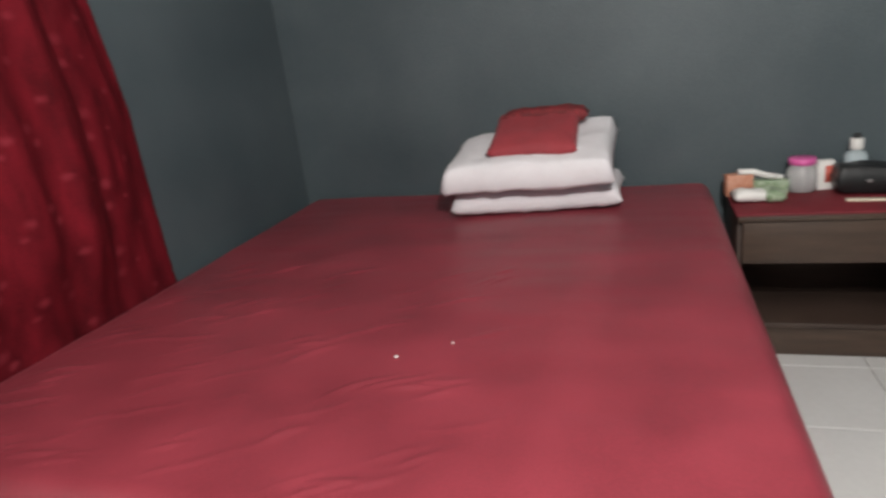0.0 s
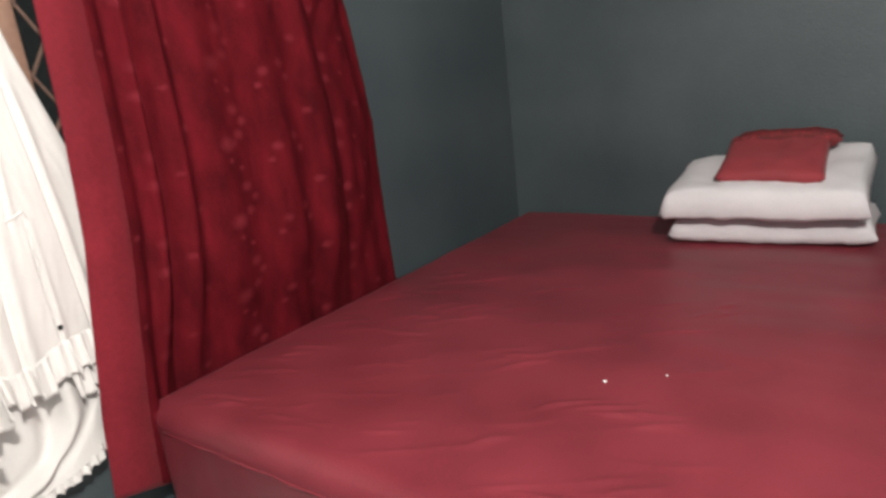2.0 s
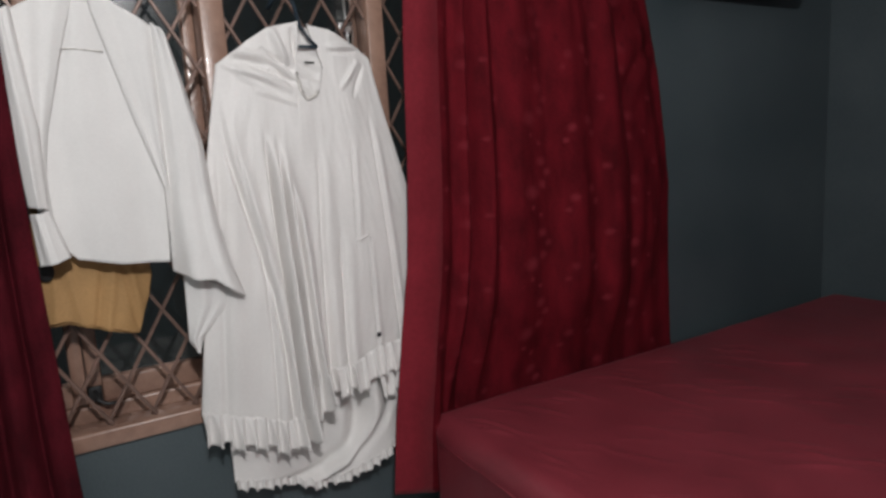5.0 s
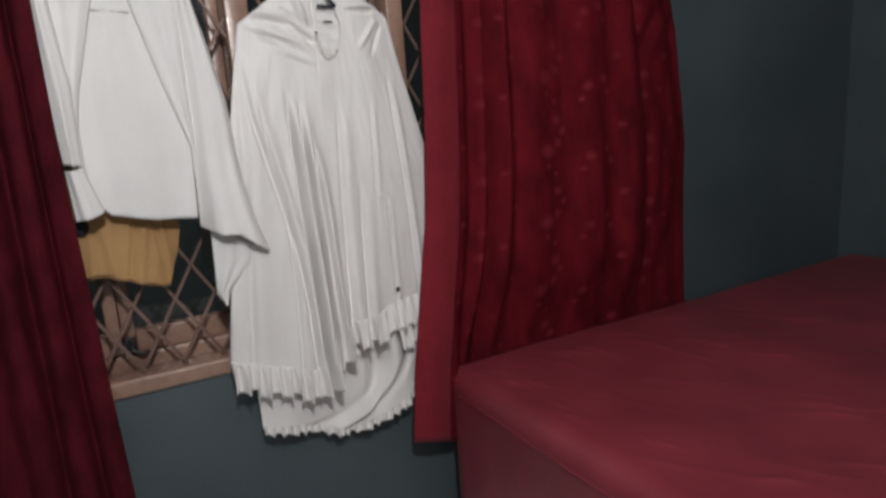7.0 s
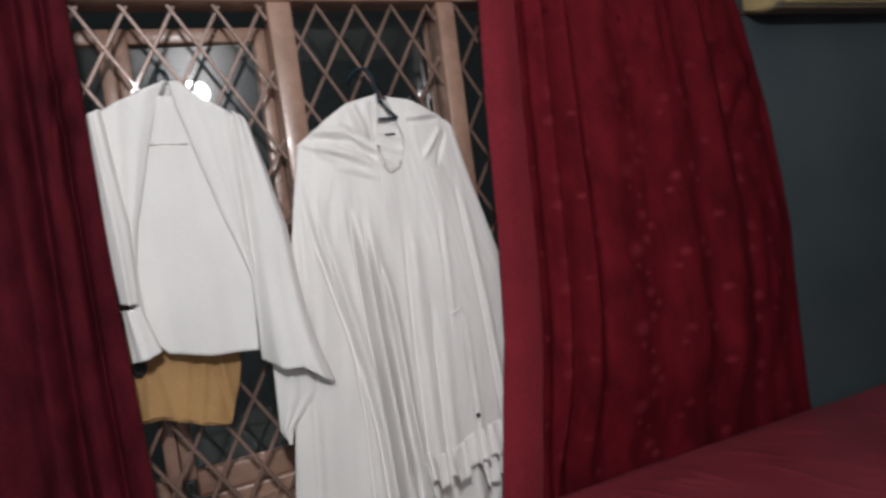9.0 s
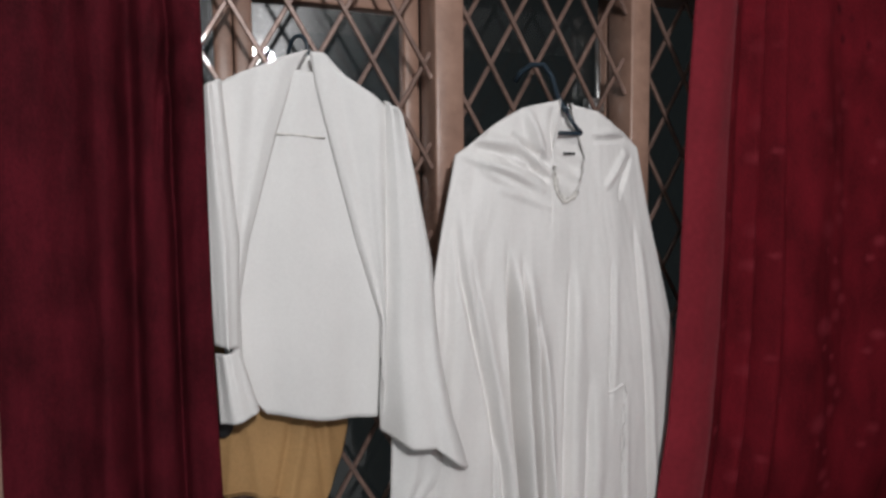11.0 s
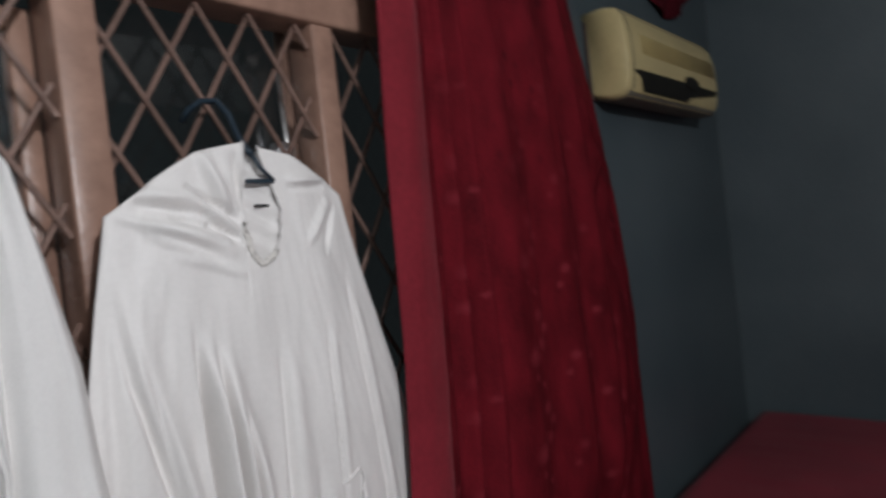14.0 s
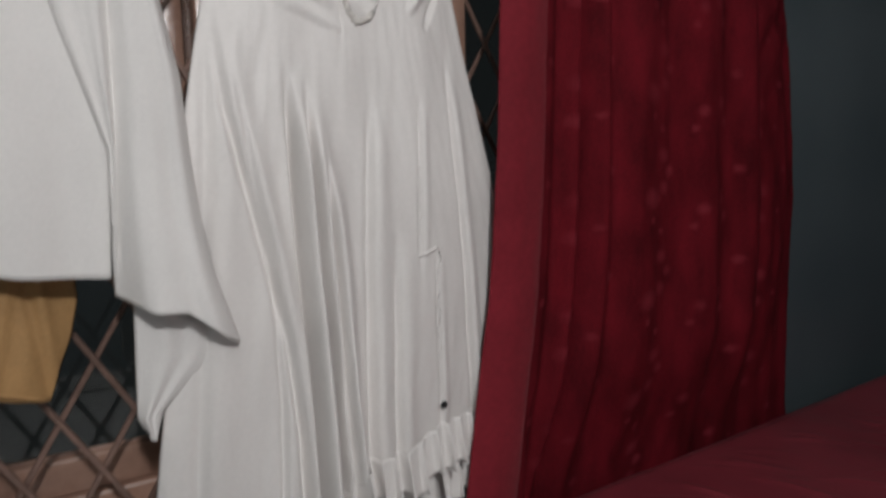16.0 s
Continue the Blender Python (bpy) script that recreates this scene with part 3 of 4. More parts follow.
# gathers about the neck: ends in x and z, width, height
GATHERS = [((-0.395, 1.603), (-0.315, 1.588), 0.005, -0.008), ((-0.315, 1.588), (-0.270, 1.550), 0.005, -0.011), ((-0.385, 1.580), (-0.29, 1.553), 0.009, 0.008),
           ((-0.42, 1.59), (-0.28, 1.535), 0.006, 0.006), ((-0.41, 1.62), (-0.33, 1.61), 0.008, 0.006), ((-0.33, 1.615), (-0.275, 1.56), 0.006, 0.008),
           ((-0.39, 1.565), (-0.30, 1.52), 0.005, 0.004), ((-0.36, 1.535), (-0.26, 1.500), 0.005, 0.004), ((-0.31, 1.665), (-0.285, 1.59), 0.008, 0.010),
           ((-0.335, 1.622), (-0.268, 1.578), 0.004, -0.012), ((-0.36, 1.587), (-0.264, 1.553), 0.0035, -0.008), ((-0.275, 1.665), (-0.262, 1.60), 0.004, -0.008),
           ((-0.17, 1.632), (-0.105, 1.634), 0.006, 0.007), ((-0.175, 1.622), (-0.105, 1.626), 0.003, -0.009), ((-0.15, 1.54), (-0.10, 1.60), 0.006, 0.006),
           ((-0.12, 1.52), (-0.085, 1.59), 0.004, -0.006)]

def robe_y(s, z):
    d = 0.025 + 0.033 * math.sqrt(max(0.0, 1 - s * s)) * (0.55 + 0.45 * ease(1.6, 1.1, z))
    x = (lerp(ROBE_L, z) * (1 - s) + lerp(ROBE_R, z) * (1 + s)) / 2
    for line, w, a, fade in FOLDS:
        z1 = line[-1][0]
        if z < z1:
            k = x - lerp(line, z)
            on = a * ease(z1, z1 - fade, z) * ease(line[0][0] - 0.05, line[0][0] + 0.04, z) * (0.72 + 0.28 * ease(1.2, 0.85, z))
            d += on * (0.75 * math.exp(-((k - 2.6 * w) / (2.4 * w)) ** 2) - math.exp(-(k / w) ** 2))
    if z > 1.4:
        for (xa, za), (xb, zb), w, a in GATHERS:
            l2 = (xb - xa) ** 2 + (zb - za) ** 2
            k = min(1, max(0, ((x - xa) * (xb - xa) + (z - za) * (zb - za)) / l2))
            r = math.hypot(x - xa - k * (xb - xa), z - za - k * (zb - za)) / w
            if r < 3:
                d += 1.7 * a * math.exp(-r * r) * math.sin(math.pi * (0.12 + 0.76 * k))
    d += 0.012 * ripple(s, z * 0.6, 2, 2.2) + 0.0025 * ripple(s, z, 7, 7) + 0.001 * ripple(s, z, 4, 18)
    return -0.045 - d


def robe_point(s, z, out=0.0):
    x = (lerp(ROBE_L, z) * (1 - s) + lerp(ROBE_R, z) * (1 + s)) / 2
    lean = 0.016 * ease(1.567, 1.68, z) * math.exp(-((s + 0.08) / 0.16) ** 2) - 0.024 * ease(1.59, 1.685, z) * math.exp(-((s - 0.28) / 0.16) ** 2)
    return (x + lean, robe_y(s, z) - out, z)


def on_robe(x, z, out=0.0):
    a, b = lerp(ROBE_L, z), lerp(ROBE_R, z)
    return robe_point((2 * x - a - b) / (b - a), z, out)


robe = thing("robe", "long ivory satin robe with ruffled hems, hung on the window grille", "robe", "garments on the window", at=(-0.25, -0.06, 1.7))


def robe_front(u, v):
    s = u * 2 - 1
    z = lerp(TOP, s) + (lerp(HEM, s) - lerp(TOP, s)) * v
    return robe_point(s, z)


def robe_back(u, v):
    s = u * 2 - 1
    z = lerp(TOP_BACK, s) + (0.80 - lerp(TOP_BACK, s)) * v
    x, y, z = robe_point(s * 0.93, z)
    near = ease(0.62, 0.40, abs(s - 0.10)) * ease(1.44, 1.50, z)
    far = -0.038 - 0.012 * (1 - s * s)
    crumple = 0.0035 * math.sin(z * 190 + x * 60 + 3 * ripple(x, z, 6, 30)) * near
    return (x, far + (y + 0.008 - far) * near - crumple, z)


robe_body = thicken(part("front", cloth(310, 160, robe_front), SATIN, robe), 0.002)
thicken(part("back", cloth(90, 110, robe_back), SATIN, robe), 0.002)


def ruffle(s0, s1, base, tall, waves, seed, out):
    def at(u, v):
        s = s0 + (s1 - s0) * u
        z = base(s) + 0.012 - (tall + 0.012) * v + 0.006 * ripple(u * waves * 0.35, seed, 0, 1.0) * v
        ph = u * waves * math.tau + 3.2 * ripple(u * waves * 0.45, seed, 2, 1)
        full = (0.8 + 1.1 * abs(ripple(u * waves * 0.6, seed + 4, 1, 1.0))) * (0.15 + 0.85 * ease(0.95, 0.72, s))
        x, y, _ = robe_point(s, base(s))
        gather = math.sin(ph) + 0.35 * math.sin(2 * ph + seed)
        d = out + v * 0.014 + 0.011 * full * gather * (0.30 + 0.70 * v)
        return (x + 0.007 * full * math.cos(ph) * v, y - d, z + (0.006 * math.sin(ph * 0.5 + seed) + 0.010 * ripple(u * waves * 0.5, seed, 5, 1.3)) * v)
    return cloth(int(waves * 18), 12, at)


thicken(part("ruffle", ruffle(-1, 0.0, lambda s: lerp(HEM, s), 0.066, 11, 2, 0.004), SATIN, robe_body, "gathered ivory hem ruffle"), 0.0015)
thicken(part("ruffle", ruffle(-0.015, 1.0, lambda s: lerp(HEM, s), 0.062, 11, 5, 0.004), SATIN, robe_body, "gathered ivory hem ruffle"), 0.0015)
thicken(part("ruffle", ruffle(0.55, 0.95, lambda s: 0.812, 0.070, 4, 9, -0.004), SATIN, robe_body, "gathered ivory hem ruffle"), 0.0015)
UNDER = [(-0.50, 0.615), (-0.40, 0.588), (-0.27, 0.535), (-0.19, 0.545), (-0.085, 0.578), (-0.055, 0.62), (-0.030, 0.70)]


def under(u, v):
    x = -0.497 + 0.470 * u
    z = 0.90 + (lerp(UNDER, x) - 0.90) * v
    d = 0.022 + 0.012 * math.sin(u * 9 + 0.6) + 0.006 * ripple(u * 2, v, 3, 3.5) + 0.020 * math.exp(-((u - 0.62) / 0.09) ** 2) - 0.018 * math.exp(-((u - 0.75 + 0.1 * v) / 0.06) ** 2)
    k = u - 0.80 + 0.30 * max(0.0, (v - 0.55) / 0.40) ** 2.2
    d += 0.020 * math.exp(-(k / 0.045) ** 2) - 0.014 * math.exp(-((k + 0.11) / 0.06) ** 2) - 0.008 * math.exp(-((k - 0.10) / 0.05) ** 2)
    return (x + 0.006 * ripple(u * 3, v * 2, 8, 2) * v, -0.030 - d - 0.01 * v, z)


underskirt = thicken(part("underskirt", cloth(120, 60, under), SATIN, robe), 0.002)


def fringe(u, v):
    x, y, z = under(u, 1)
    ph = u * 46 * math.tau / 2
    return (x + 0.002 * math.cos(ph), y - 0.003 - 0.005 * math.sin(ph) - 0.004 * v, z + 0.006 - 0.022 * v + 0.004 * math.sin(ph * 0.7))


thicken(part("fringe", cloth(300, 5, fringe), SATIN, underskirt, "narrow gathered lace edge"), 0.0015)
neck = []
for k in range(61):
    s = -0.095 + 0.385 * k / 60
    x, y, z = robe_point(s, lerp(TOP, s))
    neck.append((x + 0.0014 * math.sin(k * 2.1), y - 0.002, z + 0.0014 * math.cos(k * 1.7)))
part("neck_trim", tube(neck[4:42], 0.0042, 8), TRIM, robe_body, "beaded neckline trim")
part("neck_piping", tube(neck, 0.0019, 6), SATIN, robe_body)
x, y, z = robe_point(0.13, 1.597)
part("neck_tag", block(-0.236, -0.212, y + 0.002, y + 0.0055, 1.595, 1.599, 0.001), BLACK, robe, "small dark neck tag")
strip = [on_robe(-0.144 + 0.003 * math.sin(k * 1.3), 1.305 - 0.0072 * k, 0.002) for k in range(20)]
part("placket", cloth(2, 19, lambda u, v: tuple(Vector(strip[round(v * 19)]) + Vector(((u - 0.2) * 0.007 + 0.002 * math.sin(v * 17), 0.0008, 0)))), SATIN, robe_body, "stitched side placket")
slit = [on_robe(-0.112 + 0.003 * math.sin(k * 1.9), 1.170 - 0.0145 * k, 0.001) for k in range(17)]
part("slit_edge", tube(slit, 0.0014, 6), SATIN, robe_body)
tab = [on_robe(-0.150 + 0.0045 * k, 1.163 + 0.0016 * k, 0.0005) for k in range(9)]
part("pocket_tab", tube(tab, 0.0028, 6), SATIN, robe_body)
x, y, z = min((on_robe(-0.108 + 0.001 * k, 0.914) for k in range(-6, 7)), key=lambda p: p[1])
part("button", turned(lathe([(0.0035, -0.002), (0.006, -0.001), (0.006, 0.001), (0.0035, 0.002)], (0, 0, 0), 14), Matrix.Translation((-0.108, y - 0.003, z)) @ Matrix.Rotation(math.pi / 2, 4, "X")), BLACK, robe_body, "small dark button")

hanger = thing("clothes_hanger", "dark blue plastic clothes hanger hooked on the grille", "hanger", "hangers on the grille", at=(-0.25, -0.05, 1.7))
collar = robe_y(0.1, 1.66)
hook = [(-0.285, 0.0, 1.733), (-0.278, -0.01, 1.749), (-0.265, -0.025, 1.760), (-0.248, -0.04, 1.758), (-0.238, -0.052, 1.735), (-0.238, -0.070, 1.700), (-0.242, collar - 0.004, 1.676), (-0.236, collar - 0.006, 1.668)]
part("hook", tube(hook, 0.0050, 10), PLASTIC, hanger)
part("neck_strut", tube([(-0.236, collar - 0.006, 1.668), (-0.224, collar - 0.005, 1.650), (-0.205, collar - 0.006, 1.632)], 0.0034, 8), PLASTIC, hanger)
part("arm", tube([(-0.262, -0.052, 1.65), (-0.36, -0.052, 1.627), (-0.415, -0.052, 1.592)], 0.0055, 8), PLASTIC, hanger)
part("arm", tube([(-0.262, -0.052, 1.65), (-0.15, -0.052, 1.627), (-0.085, -0.052, 1.60)], 0.0055, 8), PLASTIC, hanger)
part("neck_bar", block(-0.250, -0.204, collar - 0.007, collar + 0.0, 1.628, 1.635, 0.002), PLASTIC, hanger)

# ---- jacket ----
jacket = thing("jacket", "white linen open-front jacket with wide sleeves, hung on the window grille", "jacket", "garments on the window", at=(-0.68, -0.06, 1.75))


def panel_bm(left, right, top, hem, y0, bulge, nu=50, nv=70, seed=0, crease=0.004, shift=0.0):
    def at(u, v):
        zt, zh = lerp(top, u), lerp(hem, u)
        z = zt + (zh - zt) * v
        x = lerp(left, z) * (1 - u) + lerp(right, z) * u
        d = bulge * math.sin(math.pi * min(1, max(0, u))) ** 0.7
        d += crease * ripple(u * 2.2, z * 0.8 + shift * u, seed, 2.0) * 1.5 + crease * 0.5 * math.sin(u * 13 + seed + z * 4)
        return (x, y0 - d, z)
    return cloth(nu, nv, at)


thicken(part("back", panel_bm([(1.15, -0.77), (1.45, -0.80), (1.68, -0.826)], [(1.15, -0.58), (1.4, -0.56), (1.66, -0.538)],
                              [(0, 1.675), (0.45, 1.727), (0.55, 1.741), (0.7, 1.715), (1, 1.645)], [(0, 1.22), (1, 1.19)], -0.045, 0.01), LINEN, jacket), 0.003)
thicken(part("inner_front", panel_bm([(1.15, -0.765), (1.25, -0.785), (1.45, -0.79), (1.62, -0.745), (1.72, -0.715)], [(1.15, -0.578), (1.35, -0.566), (1.62, -0.62), (1.72, -0.64)],
                                     [(0, 1.712), (1, 1.705)], [(0, 1.235), (0.12, 1.197), (0.5, 1.178), (1, 1.169)], -0.0735, 0.013, seed=3), LINEN, jacket), 0.003)
thicken(part("front", panel_bm([(1.15, -0.577), (1.326, -0.572), (1.47, -0.614), (1.60, -0.646), (1.69, -0.668), (1.76, -0.678)],
                               [(1.15, -0.572), (1.4, -0.558), (1.66, -0.535)],
                               [(0, 1.738), (0.15, 1.736), (0.35, 1.704), (1, 1.646)], [(0, 1.27), (1, 1.172)], -0.0855, 0.010, nu=36, seed=6), LINEN, jacket), 0.002)
thicken(part("front", panel_bm([(1.15, -0.80), (1.45, -0.812), (1.68, -0.828)],
                               [(1.15, -0.785), (1.373, -0.786), (1.458, -0.771), (1.617, -0.727), (1.70, -0.70), (1.76, -0.667)],
                               [(0, 1.670), (0.7, 1.719), (1, 1.742)], [(0, 1.26), (1, 1.24)], -0.0790, 0.012, nu=36, seed=8), LINEN, jacket), 0.002)
part("neck_seam", tube([(-0.728 + 0.0105 * k, -0.0865 - 0.0012 * math.sin(k * 0.6), 1.616 - 0.0006 * k) for k in range(8)], 0.0013, 6), TRIM, jacket)
sleeve = part("sleeve", panel_bm([(1.1, -0.577), (1.2, -0.575), (1.4, -0.563), (1.66, -0.562)],
                                 [(1.07, -0.433), (1.10, -0.441), (1.16, -0.458), (1.24, -0.470), (1.42, -0.483), (1.544, -0.508), (1.645, -0.532), (1.67, -0.545)],
                                 [(0, 1.672), (1, 1.648)], [(0, 1.148), (0.3, 1.128), (0.6, 1.125), (0.72, 1.108), (1, 1.074)], -0.090, 0.022, nu=50, nv=90, seed=11, crease=0.006), LINEN, jacket)
for v in sleeve.data.vertices:
    v.co.y -= 0.030 * ease(1.34, 1.09, v.co.z) * ease(-0.58, -0.53, v.co.x)
    v.co.y += 0.010 * ease(-0.545, -0.575, v.co.x)
thicken(sleeve, 0.003)
cuff = part("cuff", panel_bm([(0.95, -0.546), (0.985, -0.561), (1.13, -0.556)], [(0.95, -0.540), (0.99, -0.528), (1.062, -0.443), (1.10, -0.443)],
                             [(0, 1.135), (0.6, 1.108), (1, 1.066)], [(0, 0.972), (0.5, 0.955), (1, 0.953)], -0.082, 0.012, nu=30, nv=40, seed=13), LINEN, jacket, "folded-back sleeve end")
thicken(cuff, 0.004)
thicken(part("sleeve", panel_bm([(1.3, -0.822), (1.466, -0.829), (1.68, -0.832)], [(1.3, -0.789), (1.46, -0.783), (1.68, -0.80)],
                                [(0, 1.672), (1, 1.688)], [(0, 1.312), (1, 1.306)], -0.092, 0.022, nu=26, seed=15), LINEN, jacket), 0.004)
thicken(part("cuff", panel_bm([(1.19, -0.818), (1.3, -0.822)], [(1.19, -0.757), (1.30, -0.787)],
                              [(0, 1.298), (1, 1.300)], [(0, 1.193), (0.5, 1.197), (1, 1.206)], -0.088, 0.018, nu=26, nv=24, seed=17), LINEN, jacket, "turned-up cuff"), 0.004)
hanger = thing("clothes_hanger", "dark plastic clothes hanger inside a white jacket", "hanger", "hangers on the grille", at=(-0.675, -0.05, 1.74))
hook = [(-0.672, -0.052, 1.690 + 0.014 * k) for k in range(5)]
hook += [(-0.684 + 0.012 * math.cos(a), -0.052 + 0.030 * (a / math.pi) ** 2, 1.750 + 0.020 * math.sin(a)) for a in (k * math.pi * 1.15 / 12 for k in range(13))]
part("hook", tube(hook, 0.0032, 8), PLASTIC, hanger)
part("arm", tube([(-0.672, -0.053, 1.70), (-0.75, -0.053, 1.675), (-0.815, -0.053, 1.65)], 0.005, 8), PLASTIC, hanger)
part("arm", tube([(-0.672, -0.053, 1.70), (-0.60, -0.053, 1.675), (-0.545, -0.053, 1.635)], 0.005, 8), PLASTIC, hanger)

shirt = thing("ochre_garment", "ochre-brown cloth garment hanging below a white jacket", "garment", "garments on the window", at=(-0.73, -0.03, 1.3))
ochre = panel_bm([(1.0, -0.835), (1.2, -0.832), (1.6, -0.80)], [(1.0, -0.655), (1.05, -0.640), (1.09, -0.624), (1.14, -0.613), (1.18, -0.616), (1.24, -0.63), (1.3, -0.64), (1.6, -0.62)],
                               [(0, 1.60), (1, 1.60)], [(0, 1.056), (0.25, 1.058), (0.6, 1.032), (1, 1.008)], -0.022, 0.016, nu=70, nv=70, seed=21, crease=0.008, shift=0.25)
for v in ochre.verts:
    for x, w, h, lean in ((-0.805, 0.006, 0.006, 0.1), (-0.765, 0.010, 0.008, -0.15), (-0.722, 0.006, -0.009, 0.2), (-0.700, 0.008, 0.008, 0.2), (-0.662, 0.005, -0.007, -0.1), (-0.648, 0.007, 0.009, -0.1)):
        v.co.y -= 0.55 * h * math.exp(-((v.co.x - x - lean * (v.co.z - 1.1)) / w) ** 2)
thicken(part("cloth", ochre, OCHRE, shirt), 0.003)
part("armhole", turned(lathe([(0.017, 0), (0.016, 0.002), (0.008, 0.003)], (0, 0, 0), 20), Matrix.Translation((-0.812, -0.040, 1.175)) @ Matrix.Rotation(math.pi / 2, 4, "X") @ Matrix.Diagonal((0.9, 1.2, 1, 1))), BLACK, shirt, "dark opening at the side")
part("hem_seam", tube([(-0.825 + 0.0185 * k, -0.0405 - 0.004 * math.sin(k), lerp([(0, 1.066), (0.25, 1.068), (0.6, 1.042), (1, 1.020)], k / 9)) for k in range(10)], 0.0016, 6), OCHRE, shirt)

# ---- air conditioner ----
AX0, AX1 = 1.005, 1.785
PROFILE = [(0.0, 1.898), (-0.014, 1.888), (-0.066, 1.873), (-0.108, 1.876), (-0.124, 1.900), (-0.131, 1.928), (-0.134, 1.978), (-0.130, 2.060), (-0.119, 2.108), (-0.098, 2.138), (-0.059, 2.148), (0.0, 2.148)]


def extrusion(profile, x0, x1, rounding=0.0, steps=5):
    """A profile in y and z run along x, with rounded ends."""
    bm = bmesh.new()
    cy, cz = sum(p[0] for p in profile) / len(profile), sum(p[1] for p in profile) / len(profile)
    st = []
    for k in range(steps + 1):
        a = k / steps * math.pi / 2
        st.append((x0 + rounding * (1 - math.sin(a)), 1 - 0.10 * (1 - math.sin(a + 0) ** 1) * (rounding > 0)))
    st.sort()
    sections = [(x, 0.90 + 0.10 * math.sqrt(max(0, 1 - ((x0 + rounding - x) / rounding) ** 2)) if rounding else 1) for x, _ in st]
    sections += [(x0 + x1 - x, s) for x, s in reversed(sections)]
    rings = [[bm.verts.new((x, p[0] if p[0] > -0.01 else cy + (p[0] - cy) * s, cz + (p[1] - cz) * s)) for p in profile] for x, s in sections]
    for a, b in zip(rings, rings[1:]):
        for k in range(len(profile)):
            n = (k + 1) % len(profile)
            bm.faces.new((a[k], a[n], b[n], b[k]))
    bm.faces.new(rings[0])
    bm.faces.new(rings[-1][::-1])
    return bm


ac = thing("air_conditioner", "aged cream split air conditioner on the wall above the bed", "air conditioner", at=((AX0 + AX1) / 2, 0, 1.9))
ac_body = part("body", extrusion(PROFILE, AX0, AX1, 0.03), CREAM, ac)
part("back_plate", block(AX0 - 0.004, AX1 - 0.01, -0.012, -0.0005, 1.886, 2.120, 0.003), WOOD_DARK, ac)


def ac_face(x, z, out):
    """A point just off the rounded front of the body."""
    return (x, lerp([(1.873, -0.085), (1.876, -0.108), (1.900, -0.124), (1.928, -0.131), (1.978, -0.134), (2.06, -0.130)], z) - out, z)


# no real recess: a sheet on the front, the slot's inner shade in its colour
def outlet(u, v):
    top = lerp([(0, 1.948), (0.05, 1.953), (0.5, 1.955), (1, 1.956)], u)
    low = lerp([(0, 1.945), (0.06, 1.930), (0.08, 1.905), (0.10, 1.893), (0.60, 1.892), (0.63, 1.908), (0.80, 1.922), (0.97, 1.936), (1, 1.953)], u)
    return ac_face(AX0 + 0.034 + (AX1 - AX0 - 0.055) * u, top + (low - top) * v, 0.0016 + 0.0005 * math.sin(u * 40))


# skin along the underside, darker and greyer than the cream body
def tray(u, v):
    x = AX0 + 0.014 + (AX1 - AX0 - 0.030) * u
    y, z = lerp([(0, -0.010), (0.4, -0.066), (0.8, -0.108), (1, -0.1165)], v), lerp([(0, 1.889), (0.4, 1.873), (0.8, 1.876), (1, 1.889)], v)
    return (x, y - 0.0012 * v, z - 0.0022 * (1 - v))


def ledge(u, v):
    return ac_face(AX0 + 0.06 + 0.44 * u, 1.887 + 0.0045 * v + 0.0006 * math.sin(u * 21), 0.0035)


thicken(part("air_outlet", cloth(90, 10, outlet), SLOT, ac_body, "air outlet slot, its shade painted as a dark sheet"), 0.001)
thicken(part("bottom_tray", cloth(30, 8, tray), TRAY, ac_body, "dark grey underside tray"), 0.001)
thicken(part("vane", cloth(40, 3, ledge), CREAM, ac_body), 0.002)
for k in range(7):
    part("intake_slat", block(AX0 + 0.10, AX1 - 0.035, -0.1365 + 0.0008 * k, -0.12, 2.005 + 0.0085 * k, 2.0115 + 0.0085 * k, 0.001, 1), CREAM_DARK, ac_body)
part("side_seam", extrusion([(p[0] * 1.012, 2.001 + (p[1] - 2.001) * 1.01) for p in PROFILE], AX0 + 0.030, AX0 + 0.0335), TRAY, ac_body)
part("display", turned(lathe([(0.05, 0), (0.048, 0.003), (0.02, 0.004)], (0, 0, 0), 24), Matrix.Translation((AX0 + 0.50, -0.1335, 1.957)) @ Matrix.Rotation(math.pi / 2, 4, "X") @ Matrix.Diagonal((1.4, 0.5, 1, 1))), SLOT, ac_body, "dark oval display window")
part("screw_cap", turned(lathe([(0.004, 0), (0.003, 0.0015)], (0, 0, 0), 10), Matrix.Translation((AX1 - 0.075, -0.1265, 1.917)) @ Matrix.Rotation(math.pi / 2, 4, "X")), SLOT, ac_body)

# ---- red cloth on the wall above ----
swag = thing("wall_cloth", "dark red cloth hanging in a curve high on the wall", "wall hanging", at=(1.66, -0.01, 2.45))
thicken(part("cloth", cloth(40, 20, lambda u, v: (1.38 + 0.56 * u, -0.018 - 0.012 * math.sin(u * 19 + v) * v, 2.46 - (0.06 + 0.145 * math.sin(math.pi * u)) * v)), VELVET_DARK, swag), 0.004)

